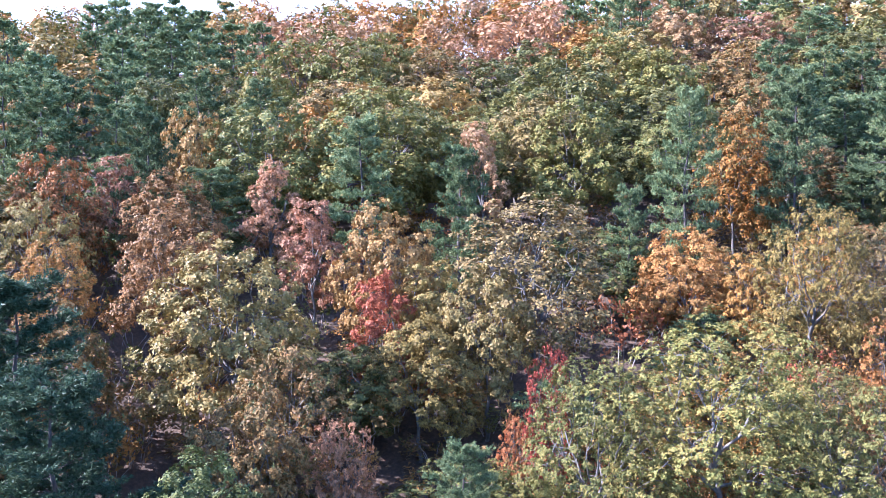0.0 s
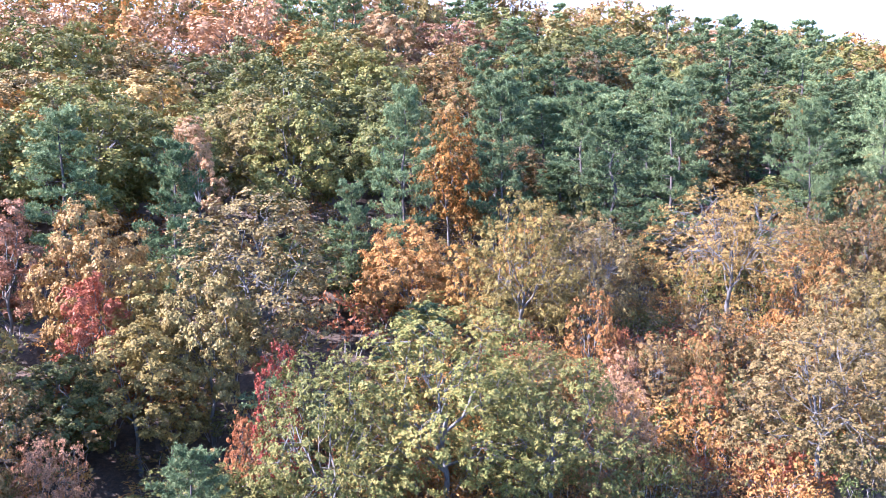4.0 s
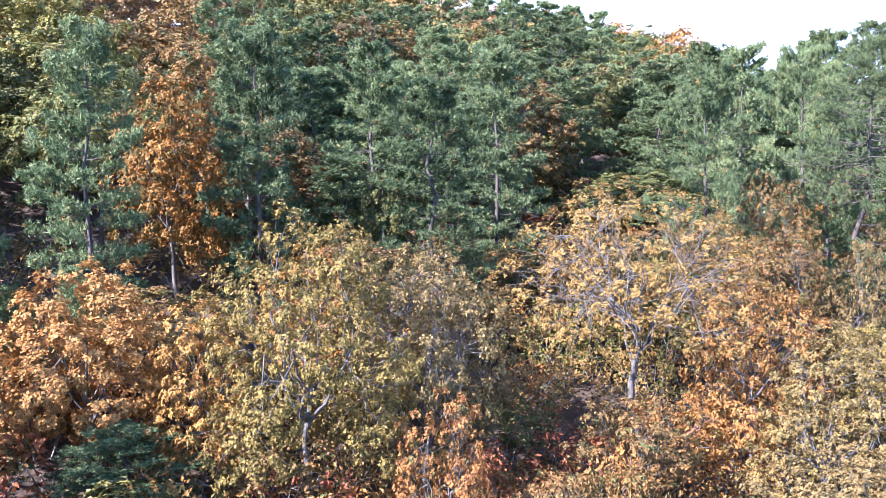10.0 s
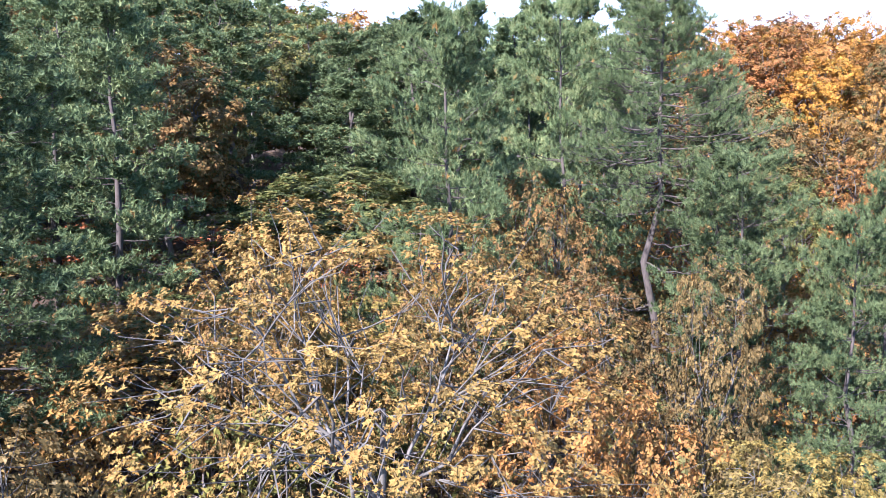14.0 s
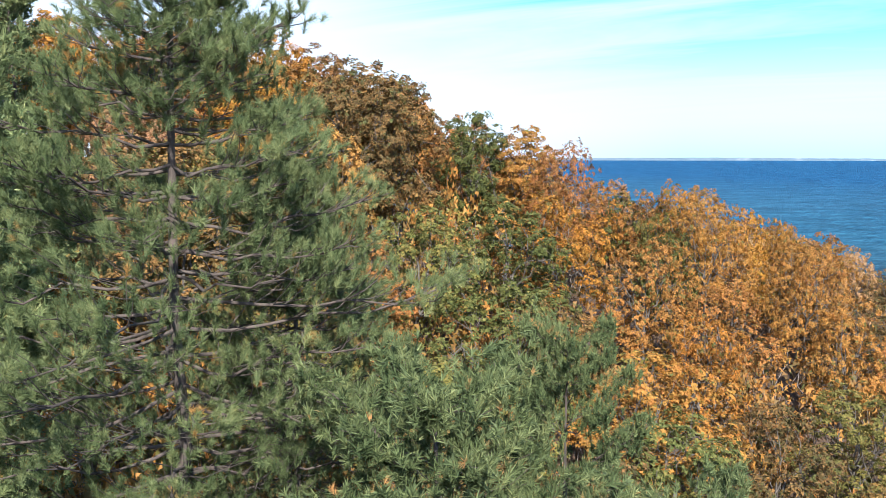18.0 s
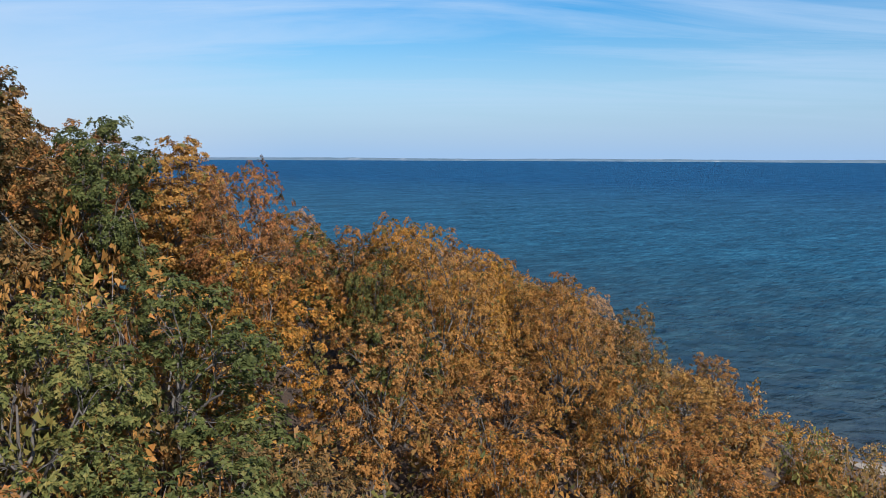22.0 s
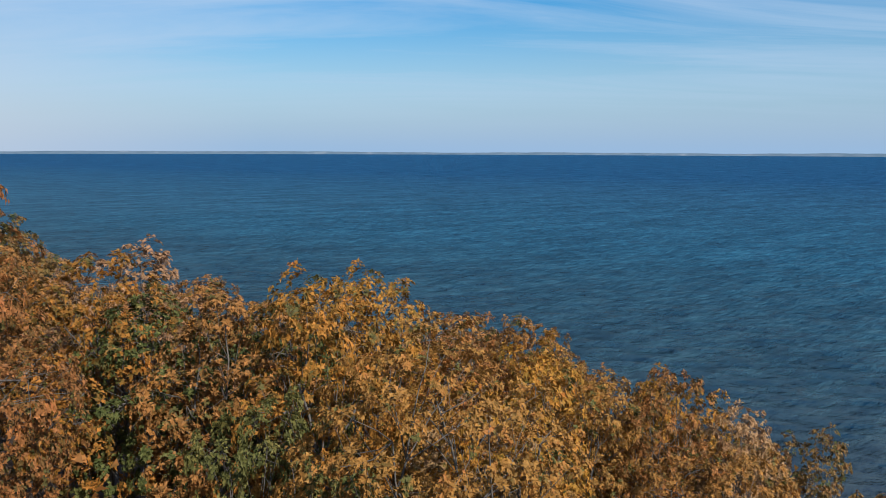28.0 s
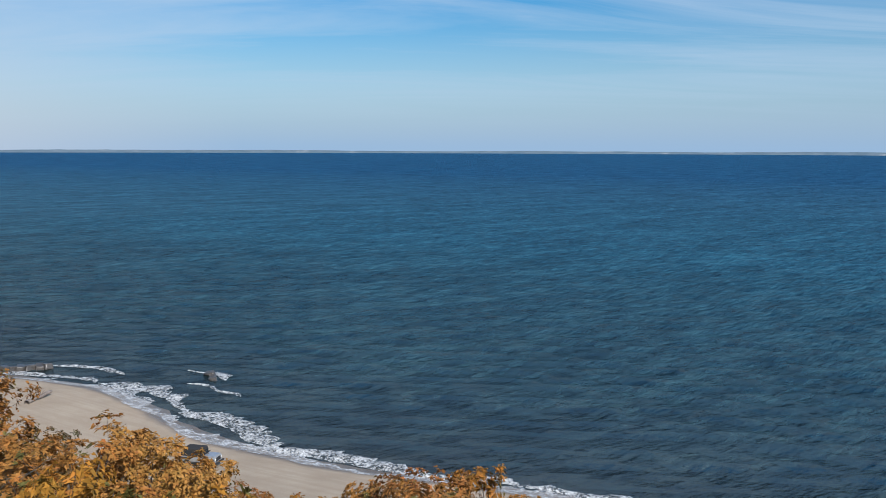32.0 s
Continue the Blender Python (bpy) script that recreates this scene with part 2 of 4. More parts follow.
def ground_material():
    m = Nodes("ground")
    pos, s = shore_line(m)
    fine, broad, grit = m.noise(5.0, 6, 0.7), m.noise(0.35, 4), m.noise(40, 3)
    litter = m.ramp(m.math("ADD", m.math("MULTIPLY", fine, 0.7), m.math("MULTIPLY", broad, 0.3)),
                    [(0.32, (0.030, 0.022, 0.015)), (0.5, (0.075, 0.047, 0.028)), (0.66, (0.14, 0.085, 0.047))])
    sand = m.ramp(m.math("ADD", m.math("MULTIPLY", m.noise(0.22, 5, 0.6), 0.7), m.math("MULTIPLY", grit, 0.3)),
                  [(0.3, (0.33, 0.26, 0.185)), (0.5, (0.41, 0.33, 0.24)), (0.7, (0.48, 0.40, 0.30))])
    # wheel ruts and drift lines run along the beach
    rut = m.add("ShaderNodeTexNoise", Scale=1.0, Detail=3)
    v = m.add("ShaderNodeCombineXYZ")
    m.tree.links.new(m.math("MULTIPLY", s, 1.1), v.inputs[0])
    m.tree.links.new(m.math("MULTIPLY", pos.outputs[0], 0.03), v.inputs[1])
    m.tree.links.new(v.outputs[0], rut.inputs["Vector"])
    sand = m.mix(m.ramp(rut.outputs[0], [(0.42, (0.45, 0.45, 0.45)), (0.55, (0, 0, 0))]), sand, (0.36, 0.28, 0.20))
    wet = m.math("ADD", pos.outputs[2], m.math("MULTIPLY", m.math("SUBTRACT", m.noise(0.16, 3), 0.5), 0.5))
    wetness = m.ramp(wet, [(0.28, (1, 1, 1)), (0.52, (0, 0, 0))])
    sand = m.mix(wetness, sand, (0.17, 0.135, 0.105))
    edge = m.math("ADD", s, m.math("MULTIPLY", m.math("SUBTRACT", broad, 0.5), 14.0))
    low = m.ramp(m.math("DIVIDE", edge, 100.0), [(0.60, (0, 0, 0)), (0.68, (1, 1, 1))])
    c = m.mix(low, litter, sand)
    rough = m.math("SUBTRACT", 0.95, m.math("MULTIPLY", wetness, 0.65))
    p = m.add("ShaderNodeBsdfPrincipled", ("Base Color", c), ("Roughness", rough),
              ("Normal", m.bump(m.math("ADD", fine, m.math("MULTIPLY", rut.outputs[0], 0.5)), 0.6, 0.15)))
    return m.surface(p.outputs[0])


def water_material():
    m = Nodes("sea_water")
    pos, s = shore_line(m)
    geo = m.add("ShaderNodeNewGeometry").outputs["Position"]
    # wind waves run in towards the shore, longer along their crests
    turned = m.add("ShaderNodeMapping", ("Vector", geo))
    turned.inputs["Rotation"].default_value = (0, 0, radians(58))
    turned.inputs["Scale"].default_value = (1.0, 0.36, 1.0)
    swell, chop = m.noise(0.13, 3, 0.5, turned.outputs[0]), m.noise(0.75, 4, 0.6, turned.outputs[0])
    ripple = m.noise(2.4, 4, 0.65, turned.outputs[0])
    wind = m.noise(0.30, 2, 0.5, turned.outputs[0])
    wave = m.math("ADD", m.math("ADD", m.math("MULTIPLY", swell, 1.6), m.math("MULTIPLY", wind, 1.15)),
                  m.math("ADD", m.math("MULTIPLY", chop, 1.25), m.math("MULTIPLY", ripple, 0.40)))
    drift = m.noise(0.03, 4, 0.6, turned.outputs[0])
    off = m.math("DIVIDE", m.math("ADD", s, m.math("MULTIPLY", m.math("SUBTRACT", drift, 0.5), 18.0)), 1000.0)
    body = m.ramp(off, [(0.078, (0.085, 0.07, 0.05)), (0.098, (0.030, 0.044, 0.042)), (0.135, (0.027, 0.068, 0.083)),
                        (0.28, (0.026, 0.112, 0.178)), (0.95, (0.017, 0.090, 0.190))])
    # lit and shaded wave slopes multiplied into the body colour, patchy along the wind
    wave_shade = m.math("ADD", m.math("MULTIPLY", m.noise(0.06, 5, 0.7, turned.outputs[0]), 0.4), m.math("MULTIPLY", m.noise(0.34, 5, 0.75, turned.outputs[0]), 0.6))
    body = m.mix(1.0, body, m.ramp(wave_shade, [(0.38, (0.45, 0.49, 0.53)), (0.5, (0.92, 0.95, 0.98)), (0.62, (1.75, 1.66, 1.58))]), "MULTIPLY")
    # far out the waves are too small to tell apart, and their slopes blur the gloss
    share, blur = m.ramp(off, [(0.09, (0.22,) * 3), (0.25, (0.13,) * 3), (1.0, (0.06,) * 3)]), m.ramp(off, [(0.12, (0.08,) * 3), (0.6, (0.25,) * 3)])
    relief = m.bump(wave, 1.0, 2.6)
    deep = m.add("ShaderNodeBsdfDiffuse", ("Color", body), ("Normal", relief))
    shine = m.add("ShaderNodeBsdfGlossy", ("Roughness", blur), ("Normal", m.bump(wave, 1.0, 0.7)))
    p = m.add("ShaderNodeMixShader", (0, share), (1, deep.outputs[0]), (2, shine.outputs[0]))
    return m.surface(p.outputs[0])


def plain(name, colour, rough=0.6, metal=0.0, grain=6.0, spread=0.15):
    m = Nodes(name)
    n = m.noise(grain, 4, 0.6, m.add("ShaderNodeTexCoord").outputs["Object"])
    c = m.ramp(n, [(0.3, tuple(v * (1 - spread) for v in colour)), (0.7, tuple(min(1, v * (1 + spread)) for v in colour))])
    p = m.add("ShaderNodeBsdfPrincipled", ("Base Color", c), Roughness=rough, Metallic=metal)
    return m.surface(p.outputs[0])


# ---- mesh tools ----
class Build:
    """Collects arrays of points and faces and makes one mesh of them."""

    def __init__(self):
        self.v, self.f, self.n = [], [], 0

    def put(self, verts, faces):
        self.v.append(np.asarray(verts, float))
        self.f.append(np.asarray(faces, int) + self.n)
        self.n += len(verts)

    def mesh(self, name, material, smooth=False):
        me = bpy.data.meshes.new(name)
        if self.n:
            v = np.concatenate(self.v)
            me.vertices.add(len(v))
            me.vertices.foreach_set("co", v.ravel())
            loops = np.concatenate([f.ravel() for f in self.f])
            sizes = np.concatenate([np.full(len(f), f.shape[1]) for f in self.f])
            me.loops.add(len(loops))
            me.loops.foreach_set("vertex_index", loops)
            me.polygons.add(len(sizes))
            me.polygons.foreach_set("loop_start", np.concatenate([[0], np.cumsum(sizes)[:-1]]))
            me.polygons.foreach_set("use_smooth", np.full(len(sizes), smooth))
            me.update(calc_edges=True)
        me.materials.append(material)
        return me

    def moved_into(self, other, m):
        """Adds all of this, moved by the 4 x 4 matrix m, to another."""
        m = np.array(m)
        start = 0
        for v, f in zip(self.v, self.f):
            other.put(v @ m[:3, :3].T + m[:3, 3], f - start)
            start += len(v)

    def tube(self, points, radii, sides=5):
        p = np.asarray(points, float)
        r = np.asarray(radii, float)
        d = np.gradient(p, axis=0)
        d /= np.linalg.norm(d, axis=1)[:, None] + 1e-9
        a = np.cross(d, (0.31, 0.87, 0.38))
        a /= np.linalg.norm(a, axis=1)[:, None] + 1e-9
        b = np.cross(d, a)
        t = np.arange(sides) * 2 * math.pi / sides
        ring = p[:, None] + r[:, None, None] * (np.cos(t)[None, :, None] * a[:, None] + np.sin(t)[None, :, None] * b[:, None])
        n = len(p)
        i, j = np.meshgrid(np.arange(n - 1), np.arange(sides), indexing="ij")
        k = (j + 1) % sides
        self.put(ring.reshape(-1, 3), np.stack([i * sides + j, i * sides + k, (i + 1) * sides + k, (i + 1) * sides + j], -1).reshape(-1, 4))


def unit(v):
    return v / (np.linalg.norm(v, axis=-1, keepdims=True) + 1e-9)


def bend(a, b, rng, n=5, sag=0.12, up=0.0):
    """A crooked line from a to b."""
    a, b = np.asarray(a, float), np.asarray(b, float)
    t = np.linspace(0, 1, n)[:, None]
    size = np.linalg.norm(b - a)
    wob = rng.normal(0, sag * size, (n, 3)) * (t * (1 - t) * 2)
    return a + (b - a) * t + wob + np.array([0, 0, up * size]) * (t * (1 - t))


def leaves_into(build, at, way, face, rng, size, lobed=False, wide=0.55):
    """Folded leaves at the points at, growing along way, their upper sides turned to face; stars have a notched outline, chips are far leaves."""
    n = len(at)
    nrm = unit(face)
    d = unit(way - nrm * (0.75 * np.sum(way * nrm, 1, keepdims=True)))
    s = unit(np.cross(d, nrm))
    up = np.cross(s, d)
    ln = size * rng.uniform(0.65, 1.25, (n, 1))
    w = ln * wide
    if lobed == "chip":
        w = ln * 0.8
        flip = np.where(rng.uniform(0, 1, (n, 1)) < 0.5, 1, -1) * s
        v = np.stack([at, at + 0.72 * ln * d + 0.46 * w * flip + 0.1 * ln * up, at + ln * d - 0.26 * w * flip - 0.1 * ln * up], 1)
        build.put(v.reshape(-1, 3), np.arange(n * 3).reshape(-1, 3))
        return
    if not lobed:
        v = np.stack([at, at + 0.5 * ln * d + 0.5 * w * s + 0.10 * ln * up, at + ln * d - 0.12 * ln * up,
                      at + 0.5 * ln * d - 0.5 * w * s + 0.10 * ln * up], 1)
        base = np.arange(n)[:, None] * 4
        build.put(v.reshape(-1, 3), np.concatenate([base + np.array([[0, 1, 2]]), base + np.array([[0, 2, 3]])]))
        return
    if lobed == "star":
        outline = ((0.0, 0.0), (0.50, 0.58), (0.60, 0.20), (1.0, 0.0), (0.60, -0.20), (0.50, -0.58))
        v = np.stack([at + a * ln * d + b * w * s + (0.18 * abs(b) - 0.16 * a * a) * ln * up for a, b in outline], 1)
        base = np.arange(n)[:, None] * 6
        build.put(v.reshape(-1, 3), np.concatenate([base + np.array([[0, k, k + 1]]) for k in (1, 2, 3, 4)]))
        return


def needles_into(build, at, way, rng, count, length, width, spread):
    """Brushes of needles: blades that lean forward all round the last stretch of each shoot."""
    n = len(at) * count
    w = np.repeat(unit(way), count, 0)
    across = unit(np.cross(w, rng.normal(0, 1, (n, 3))))
    lean = rng.uniform(0.12, 1.0, (n, 1)) ** 0.8 * spread
    d = unit(w * np.cos(lean) + across * np.sin(lean))
    size = np.repeat(rng.uniform(0.75, 1.2, (len(at), 1)), count, 0)
    p = np.repeat(at, count, 0) - w * length * 1.15 * size * rng.uniform(0, 1, (n, 1))
    s = unit(np.cross(d, rng.normal(0, 1, (n, 3))))
    ln = length * size * rng.uniform(0.75, 1.1, (n, 1))
    v = np.stack([p - 0.5 * width * s, p + 0.5 * width * s, p + ln * d], 1)
    build.put(v.reshape(-1, 3), np.arange(n * 3).reshape(-1, 3))


# ---- ground, sea and far shore ----
def sstep(a, b, v):
    u = np.clip((v - a) / (b - a), 0, 1)
    return u * u * (3 - 2 * u)


def shore_way(x, y):
    """Metres towards the sea across the bluff; the waterline lies at 91 and swings in and out along the beach."""
    s = 0.41 * x - 0.91 * y
    return s + (4 * np.cos((x - 176) * 0.0873) - 2) * sstep(105, 140, x) * sstep(48, 76, s) + 3 * (1 - sstep(140, 178, x)) * sstep(48, 76, s)


def ground_height(x, y):
    """The lie of the land: a hillside that climbs inland, a ridge near the coast, a bluff and beach down to the sea."""
    x, y = np.asarray(x, float), np.asarray(y, float)
    hill = np.interp(y, [-4500, -60, 10, 25, 45, 65, 85, 120, 150, 180, 230, 4500], [4, 5, 7.5, 9.5, 16, 21.5, 25, 35.5, 43, 47, 48, 48])
    hill = hill - 3.0 * np.exp(-((x + 5) / 25) ** 2 - ((y - 40) / 16) ** 2)
    hill = hill + 5.0 * np.exp(-((x - 45) / 48) ** 2) * sstep(95, 145, y) - 2.5 * sstep(70, 120, x) * sstep(60, 100, y)
    c = 82 + 0.35 * np.clip(20 - y, 0, 60)
    ridge = 13.5 / (1 + np.exp(np.clip(-(x - c) / 6.5, -60, 60))) * (1 - 0.75 * sstep(45, 90, y))
    land = hill + ridge
    s = shore_way(x, y)
    bluff = np.interp(s, [-3000, 0, 20, 33, 40, 52, 64, 76, 84, 91, 104, 140, 4000], [300, 60, 25, 20.5, 16.5, 11, 5.5, 2.3, 1.2, 0, -1.5, -4, -8])
    h = np.maximum(1.5 - np.abs(land - bluff), 0) / 1.5
    return np.minimum(land, bluff) - h * h * 0.375


def spaced(low, high, step, reach):
    """Even steps from low to high, then ever wider ones out to reach."""
    inner = list(np.arange(low, high + 0.1, step))
    far, d = [], step
    while sum(far) < reach:
        d *= 1.35
        far.append(d)
    outer = np.cumsum(far)
    return np.array([low - o for o in outer[::-1]] + inner + [high + o for o in outer])


def sheet(name, xs, ys, height, material):
    gx, gy = np.meshgrid(xs, ys, indexing="ij")
    b = Build()
    i, j = np.meshgrid(np.arange(len(xs) - 1), np.arange(len(ys) - 1), indexing="ij")
    n = len(ys)
    b.put(np.stack([gx, gy, height(gx, gy)], -1).reshape(-1, 3),
          np.stack([i * n + j, (i + 1) * n + j, (i + 1) * n + j + 1, i * n + j + 1], -1).reshape(-1, 4))
    return new(name, b.mesh(name, material, True))


ground = sheet("ground", spaced(-80, 260, 2.5, 4300), spaced(-90, 200, 2.5, 4300),
               lambda x, y: ground_height(x, y) + 0.25 * np.sin(x * 0.7 + y * 0.4) * np.sin(y * 0.9 - x * 0.3) * (ground_height(x, y) > 3), ground_material())
tagged(ground, "wooded hillside of leaf litter falling to a pale sand beach", "ground", kind="structure")


def sea_height(x, y):
    """Wind waves and swell that die out away from the coast."""
    u = x * 0.53 - y * 0.85
    v = x * 0.85 + y * 0.53
    w = 0.0
    for k, (amp, num, skew) in enumerate(((0.06, 0.78, 0.10), (0.06, 1.02, -0.24), (0.055, 1.25, 0.33), (0.045, 1.5, -0.12), (0.04, 1.75, 0.42))):
        w = w + amp * np.sin(num * (u + skew * v) + 1.6 * np.sin(0.045 * v + k) + 1.2 * np.sin(0.07 * u - 0.05 * v + 2.2 * k) + k)
    near = 1.35 * np.exp(-(np.hypot(x - 190, y + 40) / 420) ** 2)
    return w * near * (0.35 + 0.65 * sstep(90, 120, 0.41 * x - 0.91 * y)) - 0.05


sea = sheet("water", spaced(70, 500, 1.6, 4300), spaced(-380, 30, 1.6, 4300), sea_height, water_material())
tagged(sea, "blue wind-rippled sea, greyer and sandy near the beach", "sea", kind="structure")


def far_shore():
    """A low strip of land beyond the water, in gentle rises."""
    rng = np.random.default_rng(4)
    b = Build()
    n = 260
    t = np.linspace(radians(-165), radians(-88), n)
    r = 4400.0
    ridge = 11 + 2 * np.convolve(rng.normal(0, 1, n + 20), np.ones(21) / 6, "valid") + 2 * np.sin(t * 9)
    ridge = np.maximum(ridge, 7)
    x, y = 90 - np.sin(t) * r, 20 + np.cos(t) * r
    front = np.stack([x, y, np.full(n, -1.0)], -1)
    top = np.stack([90 - np.sin(t) * (r + 60), 20 + np.cos(t) * (r + 60), ridge], -1)
    rear = np.stack([90 - np.sin(t) * (r + 200), 20 + np.cos(t) * (r + 200), np.full(n, -1.0)], -1)
    i = np.arange(n - 1)
    b.put(np.concatenate([front, top, rear]), np.concatenate([np.stack([i, i + 1, n + i + 1, n + i], -1), np.stack([n + i, n + i + 1, 2 * n + i + 1, 2 * n + i], -1)]))
    m = Nodes("far_land")
    # the blue-grey of the distance haze is put into the land's colour
    c = m.ramp(m.noise(0.012, 4), [(0.35, (0.10, 0.16, 0.20)), (0.6, (0.14, 0.20, 0.24)), (0.80, (0.36, 0.38, 0.38))])
    p = m.add("ShaderNodeBsdfPrincipled", ("Base Color", c), Roughness=0.95)
    return new("backdrop", b.mesh("backdrop", m.surface(p.outputs[0]), True))


tagged(far_shore(), "hazy low far shore beyond the water", "coast", kind="structure")


# ---- trees: each kind is grown a few times, then planted ----
def ripple_field(rng, count, scale):
    """A smooth field over space, a sum of waves of about one size; its values lie round 0."""
    way = unit(rng.normal(0, 1, (count, 3))) * rng.uniform(0.7, 1.4, (count, 1)) * 2 * math.pi / scale
    off = rng.uniform(0, 6.3, count)
    return lambda p: np.sin(p @ way.T + off).sum(1) / math.sqrt(count / 2)


def thinned(p, apart):
    """Which of the points p to keep so that no two lie closer than apart."""
    keep = []
    for i in range(len(p)):
        if not keep or np.min(np.sum((p[keep] - p[i]) ** 2, 1)) > apart * apart:
            keep.append(i)
    return np.array(keep)


def grow_oak(seed, high=10.0, wide=4.3, lobes=15, apart=0.62, leaves=44, leaf=0.15, sides=5, lobed=False, twigs=5,
             joined=False, base=0.30, gap=-0.95, inner=0.5, fork=0.36, stout=1.0, rosette=7):
    """A broad-leaved tree: trunk, limbs and a domed crown. The crown is a heap of rounded lobes that the limbs carry; leaves
    stand in clumps over the lobes, some further out than others, and gaps between the clumps let the boughs show."""
    rng = np.random.default_rng(seed)
    trunk, crown = Build(), Build()
    lean = rng.normal(0, 0.02 * high, 2)
    top = np.array([lean[0], lean[1], high * 0.66])
    stem = bend((0, 0, -0.8), top, rng, 8, 0.03)
    stem[0], stem[1] = (0, 0, -0.8), stem[1] * (0.3, 0.3, 1)
    thick = 0.0145 * high
    trunk.tube(stem, np.linspace(thick * 1.15, thick * 0.22, 8) * np.array([1.3, 1.05, 1, 1, 1, 1, 1, 1]), sides + 2)
    # lobes over a dome
    k = np.arange(lobes) + 0.5
    u = np.clip(1 - 1.42 * k / lobes, -0.42, 1)
    az = k * 2.39996 + rng.uniform(0, 6) + rng.normal(0, 0.25, lobes)
    flat = np.sqrt(np.maximum(0.0, 1 - u * u))
    rl = wide * rng.uniform(0.22, 0.44, lobes)
    zb = high * base
    zc = zb + (high - zb) * 0.36
    rise = high - zc
    squash = 1 + 0.13 * np.sin(az * 2 + seed)
    out_ = rng.uniform(0.78, 1.08, lobes)
    sag = 0.80
    c = np.stack([np.cos(az) * flat * (wide - rl) * out_ * squash, np.sin(az) * flat * (wide - rl) * out_ * squash,
                  zc + u * (rise - rl * sag) * np.where(u > 0, rng.uniform(0.84, 1.0, lobes), 1)], -1)
    # the crown fills its full height and width
    c[:, 2] = zc + (c[:, 2] - zc) * np.where(c[:, 2] > zc, rise * 0.99 / (np.max(c[:, 2] + rl * sag) - zc), 1)
    c[:, :2] *= wide * 0.97 / np.max(np.hypot(c[:, 0], c[:, 1]) + rl)
    n = int(90 * wide * wide / apart / apart)
    which = rng.choice(lobes, n, p=rl ** 2 / (rl ** 2).sum())
    nrm = unit(rng.normal(0, 1, (n, 3)) + 0.35 * unit(c[which] - (0, 0, zc - 0.5)) + (0, 0, 0.15))
    spot = c[which] + nrm * rl[which][:, None] * (1, 1, sag)
    hid = np.zeros(n, bool)
    for j in range(lobes):
        q = (spot - c[j]) / (rl[j] * np.array([1, 1, sag]))
        hid |= (np.sum(q * q, 1) < 0.75) & (which != j)
    field = ripple_field(rng, 14, 0.34 * wide)(spot) + 0.6 * ripple_field(rng, 14, 0.14 * wide)(spot)
    ok = np.where(~hid & (field > gap) & (spot[:, 2] > zb * 0.8))[0]
    ok = ok[thinned(spot[ok], apart)]
    spot, nrm, which = spot[ok], nrm[ok], which[ok]
    m = len(spot)
    size = apart * rng.uniform(0.42, 0.70, (m, 1))
    spot = spot + nrm * apart * rng.uniform(-0.80, 0.35, (m, 1))
    # shaded clumps further in
    more = np.where(rng.uniform(0, 1, m) < inner)[0]
    deep = c[which[more]] * (1, 1, 0.96) + (spot[more] - c[which[more]]) * rng.uniform(0.25, 0.7, (len(more), 1))
    # six main limbs fork from the trunk, a branch to each lobe and twigs to the clumps
    many = 6
    owner = ((az % (2 * math.pi)) / (2 * math.pi) * many).astype(int) % many
    limbs = []
    for f in range(many):
        limb, mine = Build(), np.where(owner == f)[0]
        if len(mine):
            z0 = high * rng.uniform(fork * 0.9, fork * 1.3)
            root = np.array([np.interp(z0, stem[:, 2], stem[:, i]) for i in range(3)])
            main = bend(root, root + (c[mine].mean(0) + (0, 0, 0.08 * high) - root) * 0.8, rng, 6, 0.09, -0.16)
            limb.tube(main if sides > 3 else main[::5], (np.linspace(thick * 0.52, thick * 0.22, 6) * stout)[::1 if sides > 3 else 5], max(3, sides - 1))
        for j in mine:
            line = bend(main[rng.integers(2, 6)], c[j] + (0, 0, 0.2 * rl[j]), rng, 5, 0.10, -0.1)
            limb.tube(line if sides > 3 else line[::4], (np.linspace(thick * 0.24, thick * 0.10, 5) * stout)[::1 if sides > 3 else 4], max(3, sides - 1))
            his = np.where(which == j)[0]
            for q in rng.choice(his, min(len(his), twigs), False) if len(his) else ():
                limb.tube(bend(line[rng.integers(1, 5)], spot[q] + nrm[q] * 0.25 * apart, rng, 4, 0.12, -0.1), np.linspace(thick * 0.11, thick * 0.028, 4), 3)
        limbs.append(limb)
    # each clump holds sprigs, and each sprig a rosette of leaves that flare from its tip
    sprigs, few = max(1, leaves // rosette), max(1, leaves // rosette // 3)
    at = np.concatenate([np.repeat(spot, sprigs, 0), np.repeat(deep, few, 0)])
    nn = np.concatenate([np.repeat(nrm, sprigs, 0), np.repeat(nrm[more], few, 0)])
    ss = np.concatenate([np.repeat(size, sprigs, 0), np.repeat(size[more] * 1.2, few, 0)])
    dirs = unit(rng.normal(0, 1, at.shape) + nn * 0.5 + (0, 0, 0.2))
    at = at + dirs * ss * rng.uniform(0.10, 1.0, (len(at), 1)) ** 0.5 * (1, 1, 0.75)
    aim = unit(dirs * 0.6 + nn * 0.7 + (0, 0, 0.35))
    at, aim = np.repeat(at, rosette, 0), np.repeat(aim, rosette, 0)
    way = unit(np.cross(aim, rng.normal(0, 1, at.shape))) + aim * rng.uniform(-0.2, 0.7, (len(at), 1)) - (0, 0, 0.12)
    face = aim * 1.0 + (0, 0, 0.30) + rng.normal(0, 0.38, at.shape)
    at = at + rng.normal(0, 0.16 * leaf, at.shape)
    leaves_into(crown, at, way, face, rng, leaf, lobed)
    if joined:
        one = Build()
        for limb in limbs:
            limb.moved_into(one, np.eye(4))
        limbs = [one]
    tm = trunk.mesh("trunk", OAK_BARK, True)
